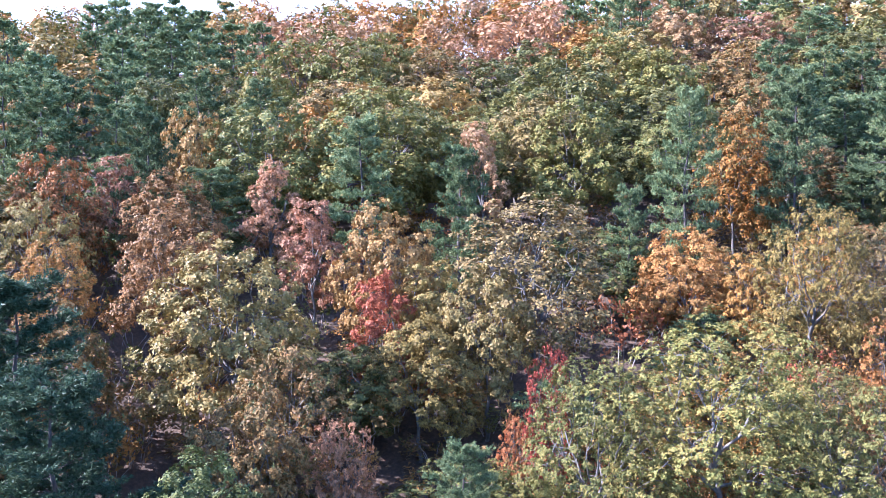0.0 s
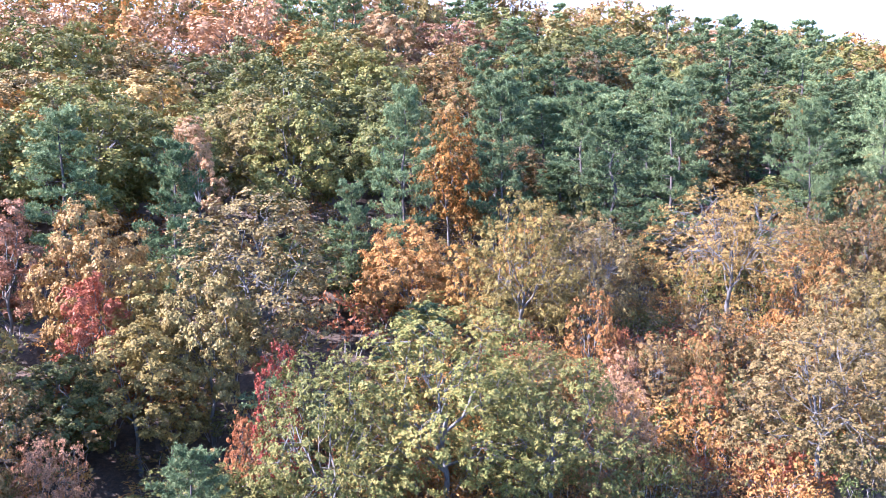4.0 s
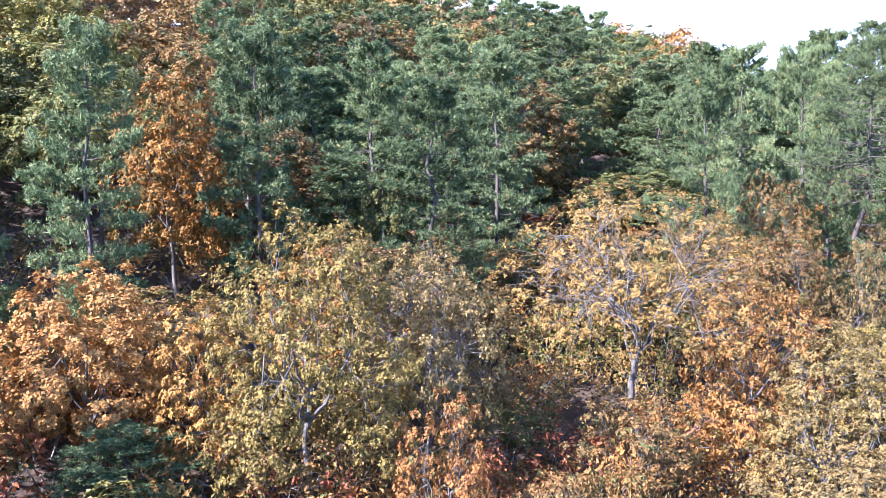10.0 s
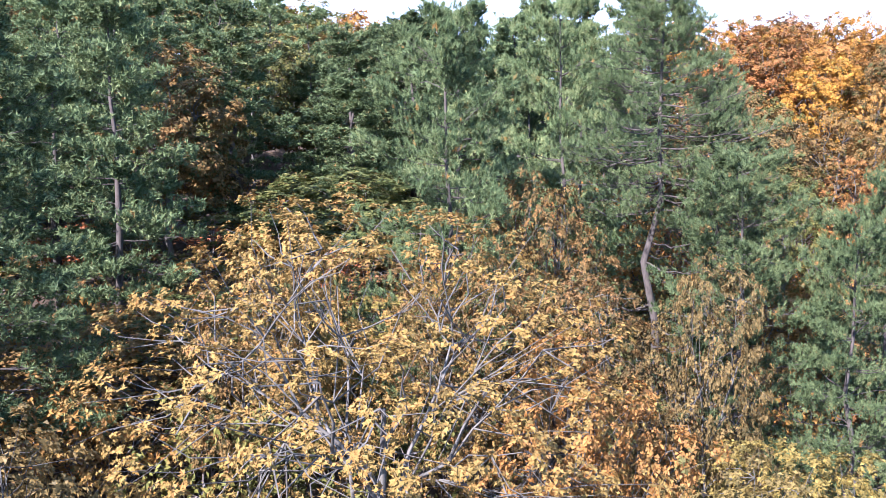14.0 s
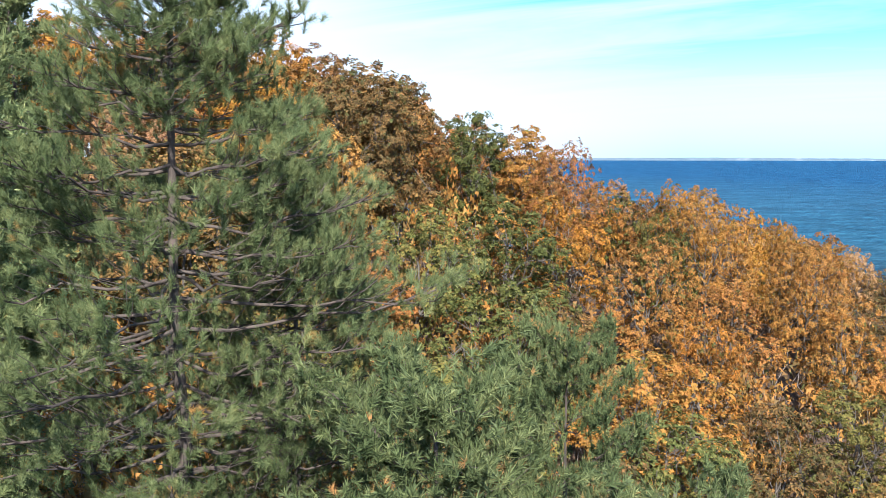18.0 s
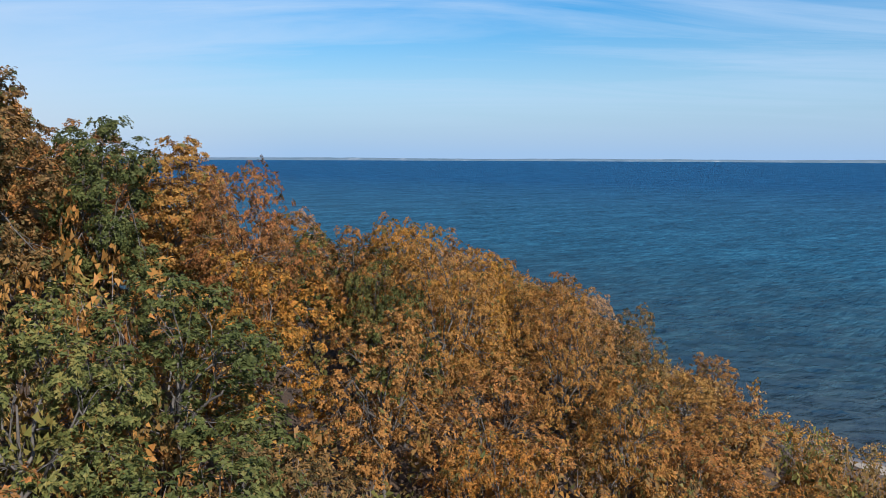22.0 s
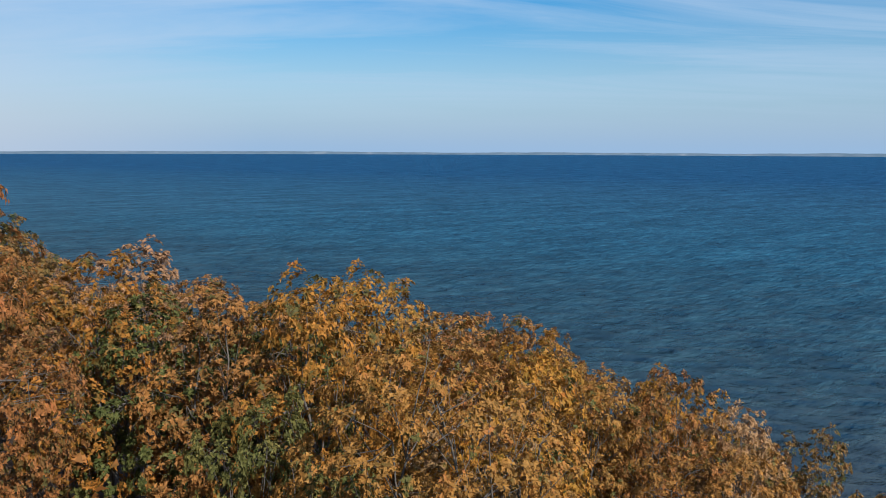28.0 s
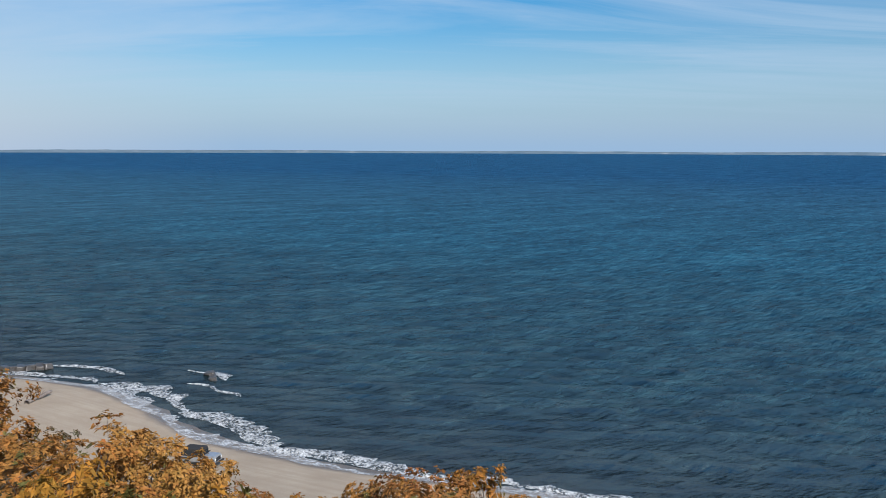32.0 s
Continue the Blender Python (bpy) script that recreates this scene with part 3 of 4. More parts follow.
    lm = [limb.mesh("limb", OAK_BARK, True) for limb in limbs if limb.n]
    return {"high": high, "wide": wide, "trunk": tm, "limbs": lm, "crown": crown.mesh("crown", LEAF["tan"]), "raw": (trunk, limbs, crown)}


def grow_pine(seed, high=14.0, wide=3.3, boughs=46, shoots=16, count=22, length=0.13, width=0.006, sides=5, start=0.25,
              joined=False, dead=6, gather=1, slim=0.76, peak=2.5, rear=0.7, spread=0.95):
    """A pitch pine: straight trunk and crooked boughs that fork into flat sprays, each twig ending in an upturned brush of needles."""
    rng = np.random.default_rng(seed)
    trunk, limbs, crown = Build(), [], Build()
    stem = bend((0, 0, -0.8), (rng.normal(0, 0.3), rng.normal(0, 0.3), high * 0.96), rng, 9, 0.026)
    thick = 0.0105 * high
    trunk.tube(stem, np.linspace(thick * 1.3, thick * 0.16, 9), sides + 2)
    at, way = [], []
    for i in range(boughs + dead):
        f = (i + rng.uniform(0, 1)) / boughs
        bare = i >= boughs
        whorl = (math.floor(f * boughs / 5) + 0.5 + rng.normal(0, 0.16)) * 5 / boughs
        z = high * (start + (0.97 - start) * min(max(whorl, 0), 1.0) ** 0.9) if not bare else high * rng.uniform(0.14, start + 0.2)
        g = max(0.0, (z / high - start) / (1 - start))
        # a broad, rounded outline, uneven from bough to bough
        reach = wide * (1 - slim * g ** peak) * (0.80 + 0.20 * min(1, g * 4)) * rng.uniform(0.48, 1.08) if not bare else wide * rng.uniform(0.3, 0.7)
        a = i * 2.39996 + rng.normal(0, 0.35)
        head = np.array([math.cos(a), math.sin(a), 0])
        root = np.array([np.interp(z, stem[:, 2], stem[:, 0]), np.interp(z, stem[:, 2], stem[:, 1]), z])
        lift = reach * (-0.06 + rear * g ** 1.5 + rng.normal(0, 0.08))
        line = bend(root, root + head * reach + (0, 0, lift), rng, 7, 0.05, -0.20)
        line[:, 2] = np.minimum(line[:, 2], high * 0.985)
        limb = Build()
        thin = sides <= 3
        limb.tube(line[::3] if thin else line, np.linspace(thick * (0.22 - 0.12 * g), thick * 0.045, 7)[::3 if thin else 1], max(3, sides - 1))
        side = np.cross(head, (0, 0, 1))
        for b in range(shoots if not bare else 4):
            j = 6 * (0.12 + 0.88 * rng.uniform() ** 0.75)
            k = int(min(j, 5))
            p = line[k] * (1 - (j - k)) + line[k + 1] * (j - k)
            swing = rng.uniform(-1, 1)
            span = (0.22 + 0.34 * reach * (1.2 - j / 6)) * rng.uniform(0.5, 1.2)
            far = p + (head * rng.uniform(0.35, 0.9) + side * swing * 1.1) * span + (0, 0, span * rng.uniform(0.05, 0.6))
            if not thin:
                limb.tube(bend(p, far, rng, 4, 0.08, -0.25), np.linspace(thick * 0.055, thick * 0.028, 4), 3)
            if bare:
                continue
            aim = unit(unit(far - p) * 0.9 + np.array([0, 0, 0.75]) + rng.normal(0, 0.30, 3))
            at.append(far + aim * 0.10)
            way.append(aim)
            for _ in range(gather - 1):
                # side brushes on the same twig
                q = far - unit(far - p) * rng.uniform(0.0, 0.45) * span + rng.normal(0, 0.13, 3) + (0, 0, 0.03)
                at.append(q)
                way.append(unit(unit(far - p) * 0.6 + np.array([0, 0, 0.65]) + rng.normal(0, 0.50, 3)))
        if not bare:
            at.append(line[-1])
            way.append(unit(line[-1] - line[-2] + np.array([0, 0, 0.25])))
        limbs.append(limb)
    for _ in range(3):
        at.append(stem[-1] + rng.normal(0, 0.12, 3))
        way.append(unit(np.array([0, 0, 1.0]) + rng.normal(0, 0.2, 3)))
    needles_into(crown, np.array(at), np.array(way), rng, count, length, width, spread)
    if joined:
        one = Build()
        for limb in limbs:
            limb.moved_into(one, np.eye(4))
        limbs = [one]
    return {"high": high, "wide": wide, "trunk": trunk.mesh("trunk", PINE_BARK, True),
            "limbs": [b.mesh("bough", PINE_BARK, True) for b in limbs if b.n], "crown": crown.mesh("needle_crown", LEAF["pine"]),
            "raw": (trunk, limbs, crown)}


def grow_bush(seed, high=2.6, wide=1.7, stems=8, tufts=170, leaves=6, leaf=0.13, twigs=5, lobed=False):
    """A shrub of many stems from one root."""
    rng = np.random.default_rng(seed)
    stems_, crown = Build(), Build()
    spots = []
    for i in range(stems):
        a = i * 2.39996
        r = wide * rng.uniform(0.25, 0.95)
        tip = np.array([math.cos(a) * r, math.sin(a) * r, high * rng.uniform(0.65, 1.0) * (1 - 0.25 * (r / wide) ** 2)])
        line = bend((math.cos(a) * 0.1, math.sin(a) * 0.1, -0.4), tip, rng, 6, 0.07, 0.3)
        stems_.tube(line, np.linspace(0.028, 0.007, 6), 4)
        for _ in range(twigs):
            p = line[rng.integers(2, 6)]
            q = p + unit(rng.normal(0, 0.6, 3) + np.array([math.cos(a), math.sin(a), 0.7])) * rng.uniform(0.3, 0.9)
            stems_.tube(bend(p, q, rng, 4, 0.1), np.linspace(0.010, 0.003, 4), 3)
            spots.append(q)
        spots.append(tip)
    spots = np.array(spots)
    which = rng.integers(0, len(spots), tufts)
    at = spots[which] + rng.normal(0, 0.17 * wide, (tufts, 3)) * np.array([1, 1, 0.8])
    at[:, 2] = np.maximum(at[:, 2], 0.12 * high)
    way = unit(rng.normal(0, 1, (tufts, 3)) + at * np.array([0.5, 0.5, 0.3]))
    pos = np.repeat(at, leaves, 0) + rng.normal(0, leaf * 0.5, (tufts * leaves, 3))
    face = np.repeat(way, leaves, 0) + np.array([0, 0, 0.5]) + rng.normal(0, 0.5, (tufts * leaves, 3))
    leaves_into(crown, pos, rng.normal(0, 0.8, (tufts * leaves, 3)) + np.array([0, 0, 0.1]), face, rng, leaf, lobed)
    return {"high": high, "wide": wide, "trunk": stems_.mesh("stem", TWIG, True), "limbs": [], "crown": crown.mesh("foliage", LEAF["rust"]),
            "raw": (stems_, [], crown)}


OAK = {
    "hero": [grow_oak(3, lobes=22, apart=0.50, leaves=84, leaf=0.080, lobed="star", base=0.44, gap=-0.35, fork=0.42, twigs=8, stout=0.55, inner=0.25)],
    "close": [grow_oak(5 + s, lobes=17, apart=0.56, leaves=72, leaf=0.128, lobed="star", twigs=7, base=0.24) for s in range(3)],
    "near": [grow_oak(10 + s, lobes=17, apart=0.66, leaves=150, leaf=0.145, lobed="chip", twigs=6, base=0.24) for s in range(4)],
    "near_slim": [grow_oak(80 + s, wide=2.8, lobes=12, apart=0.56, leaves=125, leaf=0.14, lobed="chip", twigs=6, base=0.24) for s in range(3)],
    "leafy": [grow_oak(15 + s, high=7.5, wide=3.1, lobes=13, apart=0.56, leaves=56, leaf=0.155, lobed="star", twigs=9, base=0.22, gap=-0.7, inner=0.35) for s in range(4)],
    "low": [grow_oak(17 + s, high=7.5, wide=3.1, lobes=13, apart=0.56, leaves=63, leaf=0.155, lobed="star", twigs=8, base=0.22, gap=-0.7, inner=0.35) for s in range(3)],
    "mid": [grow_oak(20 + s, lobes=17, apart=0.78, leaves=140, leaf=0.178, sides=4, joined=True, twigs=4, lobed="chip", base=0.2) for s in range(5)],
    "mid_slim": [grow_oak(90 + s, wide=2.8, lobes=12, apart=0.66, leaves=125, leaf=0.168, sides=4, joined=True, twigs=4, lobed="chip", base=0.2) for s in range(3)],
    "far": [grow_oak(30 + s, lobes=16, apart=0.92, leaves=98, leaf=0.245, sides=3, joined=True, twigs=1, lobed="chip", base=0.14) for s in range(6)],
    "remote": [grow_oak(130 + s, lobes=14, apart=1.25, leaves=28, leaf=0.50, sides=3, joined=True, twigs=0, lobed="chip", base=0.10) for s in range(5)],
}
BARE = {
    "near": [grow_oak(40 + s, lobes=18, apart=0.66, leaves=90, leaf=0.138, gap=-0.05, twigs=22, lobed="chip") for s in range(2)],
    "mid": [grow_oak(45 + s, lobes=18, apart=0.78, leaves=90, leaf=0.172, sides=4, joined=True, gap=-0.05, twigs=20, lobed="chip") for s in range(2)],
    "far": [grow_oak(48 + s, lobes=16, apart=0.92, leaves=62, leaf=0.24, sides=3, joined=True, gap=-0.3, twigs=9, lobed="chip", base=0.14) for s in range(2)],
    "remote": [grow_oak(148 + s, lobes=14, apart=1.25, leaves=36, leaf=0.40, sides=3, joined=True, gap=-0.3, twigs=4, lobed="chip", base=0.1) for s in range(2)],
}
PINE = {
    "tall": [grow_pine(50, high=18, wide=4.8, boughs=104, shoots=17, count=100, length=0.145, width=0.0058, spread=1.1, start=0.54, dead=26, gather=3, slim=0.88, peak=1.9, rear=0.4)],
    "hero": [grow_pine(51 + s, high=12.5, wide=3.8, boughs=64, shoots=14, count=34, length=0.15, width=0.0185, start=0.10, dead=10, gather=6, spread=1.2) for s in (0, 40)],
    "near": [grow_pine(52 + s, boughs=62, shoots=14, count=17, length=0.185, width=0.036, start=0.12, gather=6, spread=1.25) for s in range(3)],
    "mid": [grow_pine(56 + s, boughs=60, shoots=15, count=12, length=0.22, width=0.056, sides=4, joined=True, start=0.12, gather=5, spread=1.35) for s in range(4)],
    "far": [grow_pine(61 + s, boughs=52, shoots=13, count=10, length=0.28, width=0.085, sides=3, joined=True, dead=2, start=0.12, gather=3, spread=1.4) for s in range(4)],
    "remote": [grow_pine(161 + s, boughs=40, shoots=9, count=5, length=0.40, width=0.22, sides=3, joined=True, dead=0, start=0.12, gather=3, spread=1.4) for s in range(4)],
}
BUSH = {
    "near": [grow_bush(75 + s, leaf=0.14, tufts=190, leaves=8) for s in range(3)],
    "mid": [grow_bush(79 + s, stems=5, tufts=46, leaves=9, leaf=0.22, twigs=1, lobed="chip") for s in range(3)],
}

LOOK = {
    "straw": "oak with straw-yellow leaves going brown, broad crown",
    "tan": "oak with yellow-tan autumn leaves in a rounded crown", "gold": "oak with golden autumn leaves and grey limbs",
    "olive": "oak turning from green to olive yellow, dense rounded crown", "green": "oak still in dark green leaf",
    "rust": "oak with rust-orange dry leaves and pale grey limbs", "brown": "oak with brown and dull green leaves",
    "orange": "small tree in bright orange autumn leaf", "red": "young maple in deep red autumn leaf",
    "bronze": "broad oak with bronze-gold leaves on pale spreading limbs", "amber": "oak with amber-orange leaves catching the sun", "blush": "oak with dull pinkish-brown dry leaves and grey limbs", "coral": "maple with coral-pink autumn leaves", "pine": "pitch pine with blue-green needle brushes and dark trunk",
    "cedar": "dark evergreen with dense shaded needles",
}
# the line over which the place is crossed, for choosing how finely a tree is grown
WAY = ((0, 0), (4, 14), (9, 23), (18, 32), (29, 40), (41, 44), (52, 44), (66, 37), (78, 29), (92, 18))


def from_way(x, y):
    best = 1e9
    for (ax, ay), (bx, by) in zip(WAY, WAY[1:]):
        t = max(0, min(1, ((x - ax) * (bx - ax) + (y - ay) * (by - ay)) / ((bx - ax) ** 2 + (by - ay) ** 2)))
        best = min(best, math.hypot(x - ax - t * (bx - ax), y - ay - t * (by - ay)))
    return best


planted = []
CANOPY = []
JOINED = {}
dice = random.Random(5)


def plant(x, y, top, wide, look_, form="oak", fine=None, turn=None, group="trees of the wooded slope"):
    """One tree or shrub at x, y, with its top at height top and a crown wide metres across."""
    g = float(ground_height(x, y))
    d = from_way(x, y)
    chance = random.Random(int(x * 977) * 31 + int(y * 613))
    if form in ("oak", "bare") and fine != "hero":
        wide *= 1.10
    stock = {"oak": OAK, "bare": BARE, "pine": PINE, "bush": BUSH}[form]
    fine = fine or ("near" if d < 17 else "mid" if d < 50 else "far" if d < 80 else "remote")
    if fine not in stock:
        fine = "near" if fine == "hero" else "mid"
    if fine == "near" and form == "oak" and top - g < 9.3:
        fine = "leafy" if d < 13 else "low"
    elif fine == "near" and form == "oak" and d < 12:
        fine = "close"
    if (top - g) / wide > 1.6 and fine + "_slim" in stock:
        fine += "_slim"
    kind = stock[fine][chance.randrange(len(stock[fine]))]
    sz, sx = max(0.1, (top - g) / kind["high"]), wide / 2 / kind["wide"]
    name = {"oak": "oak_tree", "bare": "oak_tree", "pine": "pine_tree", "bush": "shrub"}[form]
    if look_ in ("red", "coral") and form == "oak":
        name = "maple_tree"
    if look_ == "cedar":
        name = "cedar_tree"
    place = Matrix.Translation((x, y, g)) @ pose(0, 0, 0, 0, 0, chance.uniform(0, 360) if turn is None else turn) @ Matrix.Diagonal((sx, sx, sz, 1))
    planted.append((x, y, wide / 2, form))
    if form != "bush":
        CANOPY.append((x, y, top))
    if fine == "remote" or (form == "bush" and d > 11):
        # too far off or too many to count: these go into one mass for the wood and one for the undergrowth
        mass = JOINED.setdefault("undergrowth" if form == "bush" else "distant_wood", {})
        bark = {"pine": PINE_BARK, "bush": TWIG}.get(form, OAK_BARK)
        stem, limbs, crown = kind["raw"]
        for b in (stem, *limbs):
            b.moved_into(mass.setdefault(bark, Build()), place)
        crown.moved_into(mass.setdefault(LEAF[look_], Build()), place)
        return None
    tree = new(name)
    tree.empty_display_size = 0.5
    tree.matrix_basis = place
    words = LOOK[look_]
    if form == "bush":
        words = "low shrub with %s leaves and thin grey stems on the slope" % {"rust": "rust-orange", "tan": "tan", "gold": "golden", "olive": "olive", "blush": "pinkish-brown", "amber": "amber",
                "green": "green", "brown": "brown", "coral": "coral-pink", "red": "red", "orange": "orange", "cedar": "dark green", "pine": "green"}[look_]
    elif form == "bare":
        words = "half-bare oak, grey branches with thin %s leaves" % {"tan": "tan", "rust": "rust", "coral": "pink"}.get(look_, "brown")
    tagged(tree, words, "shrub" if form == "bush" else "tree", group)
    for me in (kind["trunk"], *kind["limbs"]):
        part_ = new(me.name.split(".")[0], me)
        part_.parent = tree
    crown = new(kind["crown"].name.split(".")[0], kind["crown"])
    crown.parent = tree
    crown.material_slots[0].link = "OBJECT"
    crown.material_slots[0].material = LEAF[look_]
    return tree


def join_masses():
    """Makes one mesh each of the distant wood and the undergrowth, a material for each leaf and bark."""
    for name, mass in JOINED.items():
        whole, index = Build(), []
        for i, (mat, b) in enumerate(mass.items()):
            b.moved_into(whole, np.eye(4))
            index.append(np.full(sum(len(f) for f in b.f), i))
        me = whole.mesh(name, next(iter(mass)))
        for mat in list(mass)[1:]:
            me.materials.append(mat)
        me.polygons.foreach_set("material_index", np.concatenate(index))
        tagged(new(name, me), {"undergrowth": "brown and rust undergrowth shrubs beneath the trees",
                               "distant_wood": "distant mixed autumn wood of oaks and pines up the hill"}[name], "trees", kind="stuff")

# ---- the trees one can tell apart, stretch by stretch: x, y, height of the top, width, leaf, form ----
for x, y, top, wide, leafy, form in (
        (-10, 46.4, 26, 9.6, "tan", "oak"), (-14.4, 52, 27.4, 7.2, "gold", "oak"), (-1.9, 53, 27.6, 7, "gold", "oak"), (-6.6, 56, 27.8, 4.5, "coral", "oak"),
        (-10, 61.4, 30, 4.4, "coral", "oak"), (-3.8, 63, 33.2, 6.6, "pine", "pine"), (-7.9, 86, 37.5, 10, "tan", "oak"), (-16.7, 100, 41, 8, "olive", "oak"),
        (-17.6, 71, 34.5, 5.6, "gold", "oak"), (-36.9, 85, 37.2, 6.5, "gold", "oak"), (-21.2, 63, 30.7, 4.4, "coral", "oak"),
        (-24.7, 61, 31, 6.3, "rust", "oak"), (-18.6, 62.5, 33.5, 5.4, "pine", "pine"), (-21.3, 52, 25.8, 5.4, "rust", "bare"), (-23.6, 55.4, 28, 6.4, "tan", "bare"),
        (0.4, 50.2, 24.4, 4.6, "tan", "oak")):
    plant(x, y, top, wide, leafy, form)
for x, y, top, wide, leafy, form in (
        (-38.3, 117, 46.4, 8, "pine", "pine"), (-33, 121, 47.5, 8, "pine", "pine"), (-28.7, 126, 48.5, 8, "pine", "pine"), (1.2, 119, 46, 10, "rust", "bare"),
        (6, 124, 47, 9, "coral", "bare"), (13.7, 141, 51.5, 9, "coral", "oak"), (-3.6, 39.3, 18.3, 3.4, "coral", "bare"), (1.9, 33.8, 18.9, 4.8, "pine", "pine"),
        (-9.3, 33.5, 17.6, 7, "cedar", "pine"), (-17, 38.2, 25.3, 9, "cedar", "pine"), (-14, 33, 22, 8, "cedar", "pine"), (2.9, 58, 31, 5.6, "pine", "pine"),
        (13.6, 56, 28.3, 3.8, "pine", "pine"), (12.8, 36.4, 23.4, 11, "olive", "oak"), (7.6, 36.7, 21.6, 7.6, "olive", "oak"), (17.4, 34.6, 21.4, 7.6, "olive", "oak")):
    plant(x, y, top, wide, leafy, form)
for x, y, top, wide, leafy, form in (
        (6.6, 50.2, 27.9, 11, "tan", "bare"), (3.8, 47.5, 24.5, 6, "tan", "oak"), (16.3, 53.3, 25.7, 6.2, "orange", "oak"), (19.4, 51, 24.6, 4.2, "orange", "oak"),
        (21.8, 47.4, 27.7, 7.6, "straw", "oak"), (25.6, 46.6, 26.6, 5.6, "tan", "bare"), (30.7, 33, 22.4, 9.5, "tan", "oak"), (15.4, 90, 40.4, 13, "olive", "oak"),
        (26, 95, 42, 12, "olive", "oak"), (9.4, 83, 36.8, 10.5, "olive", "oak"), (-2, 49.3, 24, 4, "red", "oak"), (0.1, 46.2, 21.9, 6.6, "straw", "oak"),
        (4.8, 42.1, 17.7, 2.2, "red", "oak"), (4.7, 67, 32.8, 4.6, "coral", "oak"), (24.1, 66, 33.4, 7.0, "amber", "oak"), (18.9, 61, 35, 5.6, "pine", "pine")):
    plant(x, y, top, wide, leafy, form)
for x, y, top, wide, leafy, form in (
        (51, 116, 48.5, 10, "pine", "pine"), (49.5, 96, 42, 9, "pine", "pine"), (33.7, 57.4, 32.8, 7.6, "pine", "pine"), (65.5, 91, 41, 10, "pine", "pine"),
        (66.5, 111, 46.4, 9, "pine", "pine"), (101, 121, 52, 10, "pine", "pine"), (-5.8, 88, 37.9, 11, "gold", "oak"), (83, 158, 59, 11, "coral", "oak"),
        (26, 61, 35.2, 6, "pine", "pine"), (58.3, 103, 44, 9, "pine", "pine"), (83, 101, 46, 10, "pine", "pine"), (61, 86, 38.6, 8, "pine", "pine"),
        (79.6, 75, 39, 9.5, "pine", "pine"), (43, 64, 35.5, 6.5, "pine", "pine"), (37, 68, 36, 6.5, "pine", "pine"), (49, 72, 37, 7, "pine", "pine")):
    plant(x, y, top, wide, leafy, form)
for x, y, top, wide, leafy, form in (
        (44.9, 46, 26, 6.4, "brown", "oak"), (37.2, 38.4, 23.4, 6.6, "tan", "oak"), (30.6, 41.3, 18.6, 2.6, "rust", "bush"), (24.4, 41, 19.6, 3.2, "coral", "oak"),
        (17, 42, 20.2, 4.4, "green", "oak"), (32.9, 60.3, 29.2, 4, "olive", "oak"), (28.4, 49, 25.6, 6.0, "tan", "bare"), (46.6, 42.4, 26.2, 4.4, "tan", "oak"),
        (41, 38.6, 23.2, 6.4, "straw", "oak"), (41.6, 53.8, 27.2, 5.4, "gold", "oak"), (39, 53, 26, 4.6, "brown", "oak"), (35.3, 46.0, 28.4, 12.6, "bronze", "oak"),
        (25, 54, 26, 5, "rust", "oak"), (12.5, 45.5, 19, 4, "brown", "oak"), (20.5, 43, 19.5, 4.5, "tan", "bare"),
        (23.9, 43.0, 22.6, 3.8, "rust", "oak"), (26.2, 40.6, 20.2, 4.2, "brown", "bare"), (27.9, 38.2, 18.8, 3.2, "red", "oak"), (20.8, 35.2, 19.8, 3.6, "blush", "bare"),
        (6.2, 40.8, 21.4, 3, "red", "oak"), (38.6, 42.6, 25.2, 5.6, "rust", "bare"), (-8.0, 31.0, 19.4, 6.4, "green", "oak"), (-7.4, 37.6, 20.4, 6.2, "brown", "oak"),
        (-6.2, 41.8, 21.4, 5.6, "brown", "bare"), (31.5, 42.5, 21.0, 4.6, "brown", "oak"),
        (43.4, 48.6, 26.6, 5.6, "brown", "oak"), (48.6, 48.8, 28.6, 5.2, "brown", "oak")):
    plant(x, y, top, wide, leafy, form, fine="hero" if x == 35.3 else None)
# the pines that are passed close by
for x, y, top, wide, fine in ((52.8, 46.2, 35.4, 8.6, "tall"), (50.2, 42.6, 29.0, 7.8, "hero"), (45.5, 50.3, 33.6, 7.4, "hero"), (53.5, 50.6, 35, 7.4, "hero"), (54.3, 44.5, 31.8, 5.8, "tall"),
                              (57.0, 38.8, 28.2, 5.4, "hero"), (50.4, 39.0, 27.2, 6.4, "hero"), (59, 52, 34.5, 6.5, "near"), (63, 61, 37, 7.0, "mid")):
    plant(x, y, top, wide, "pine", "pine", fine=fine, turn=300 if fine == "tall" else None)
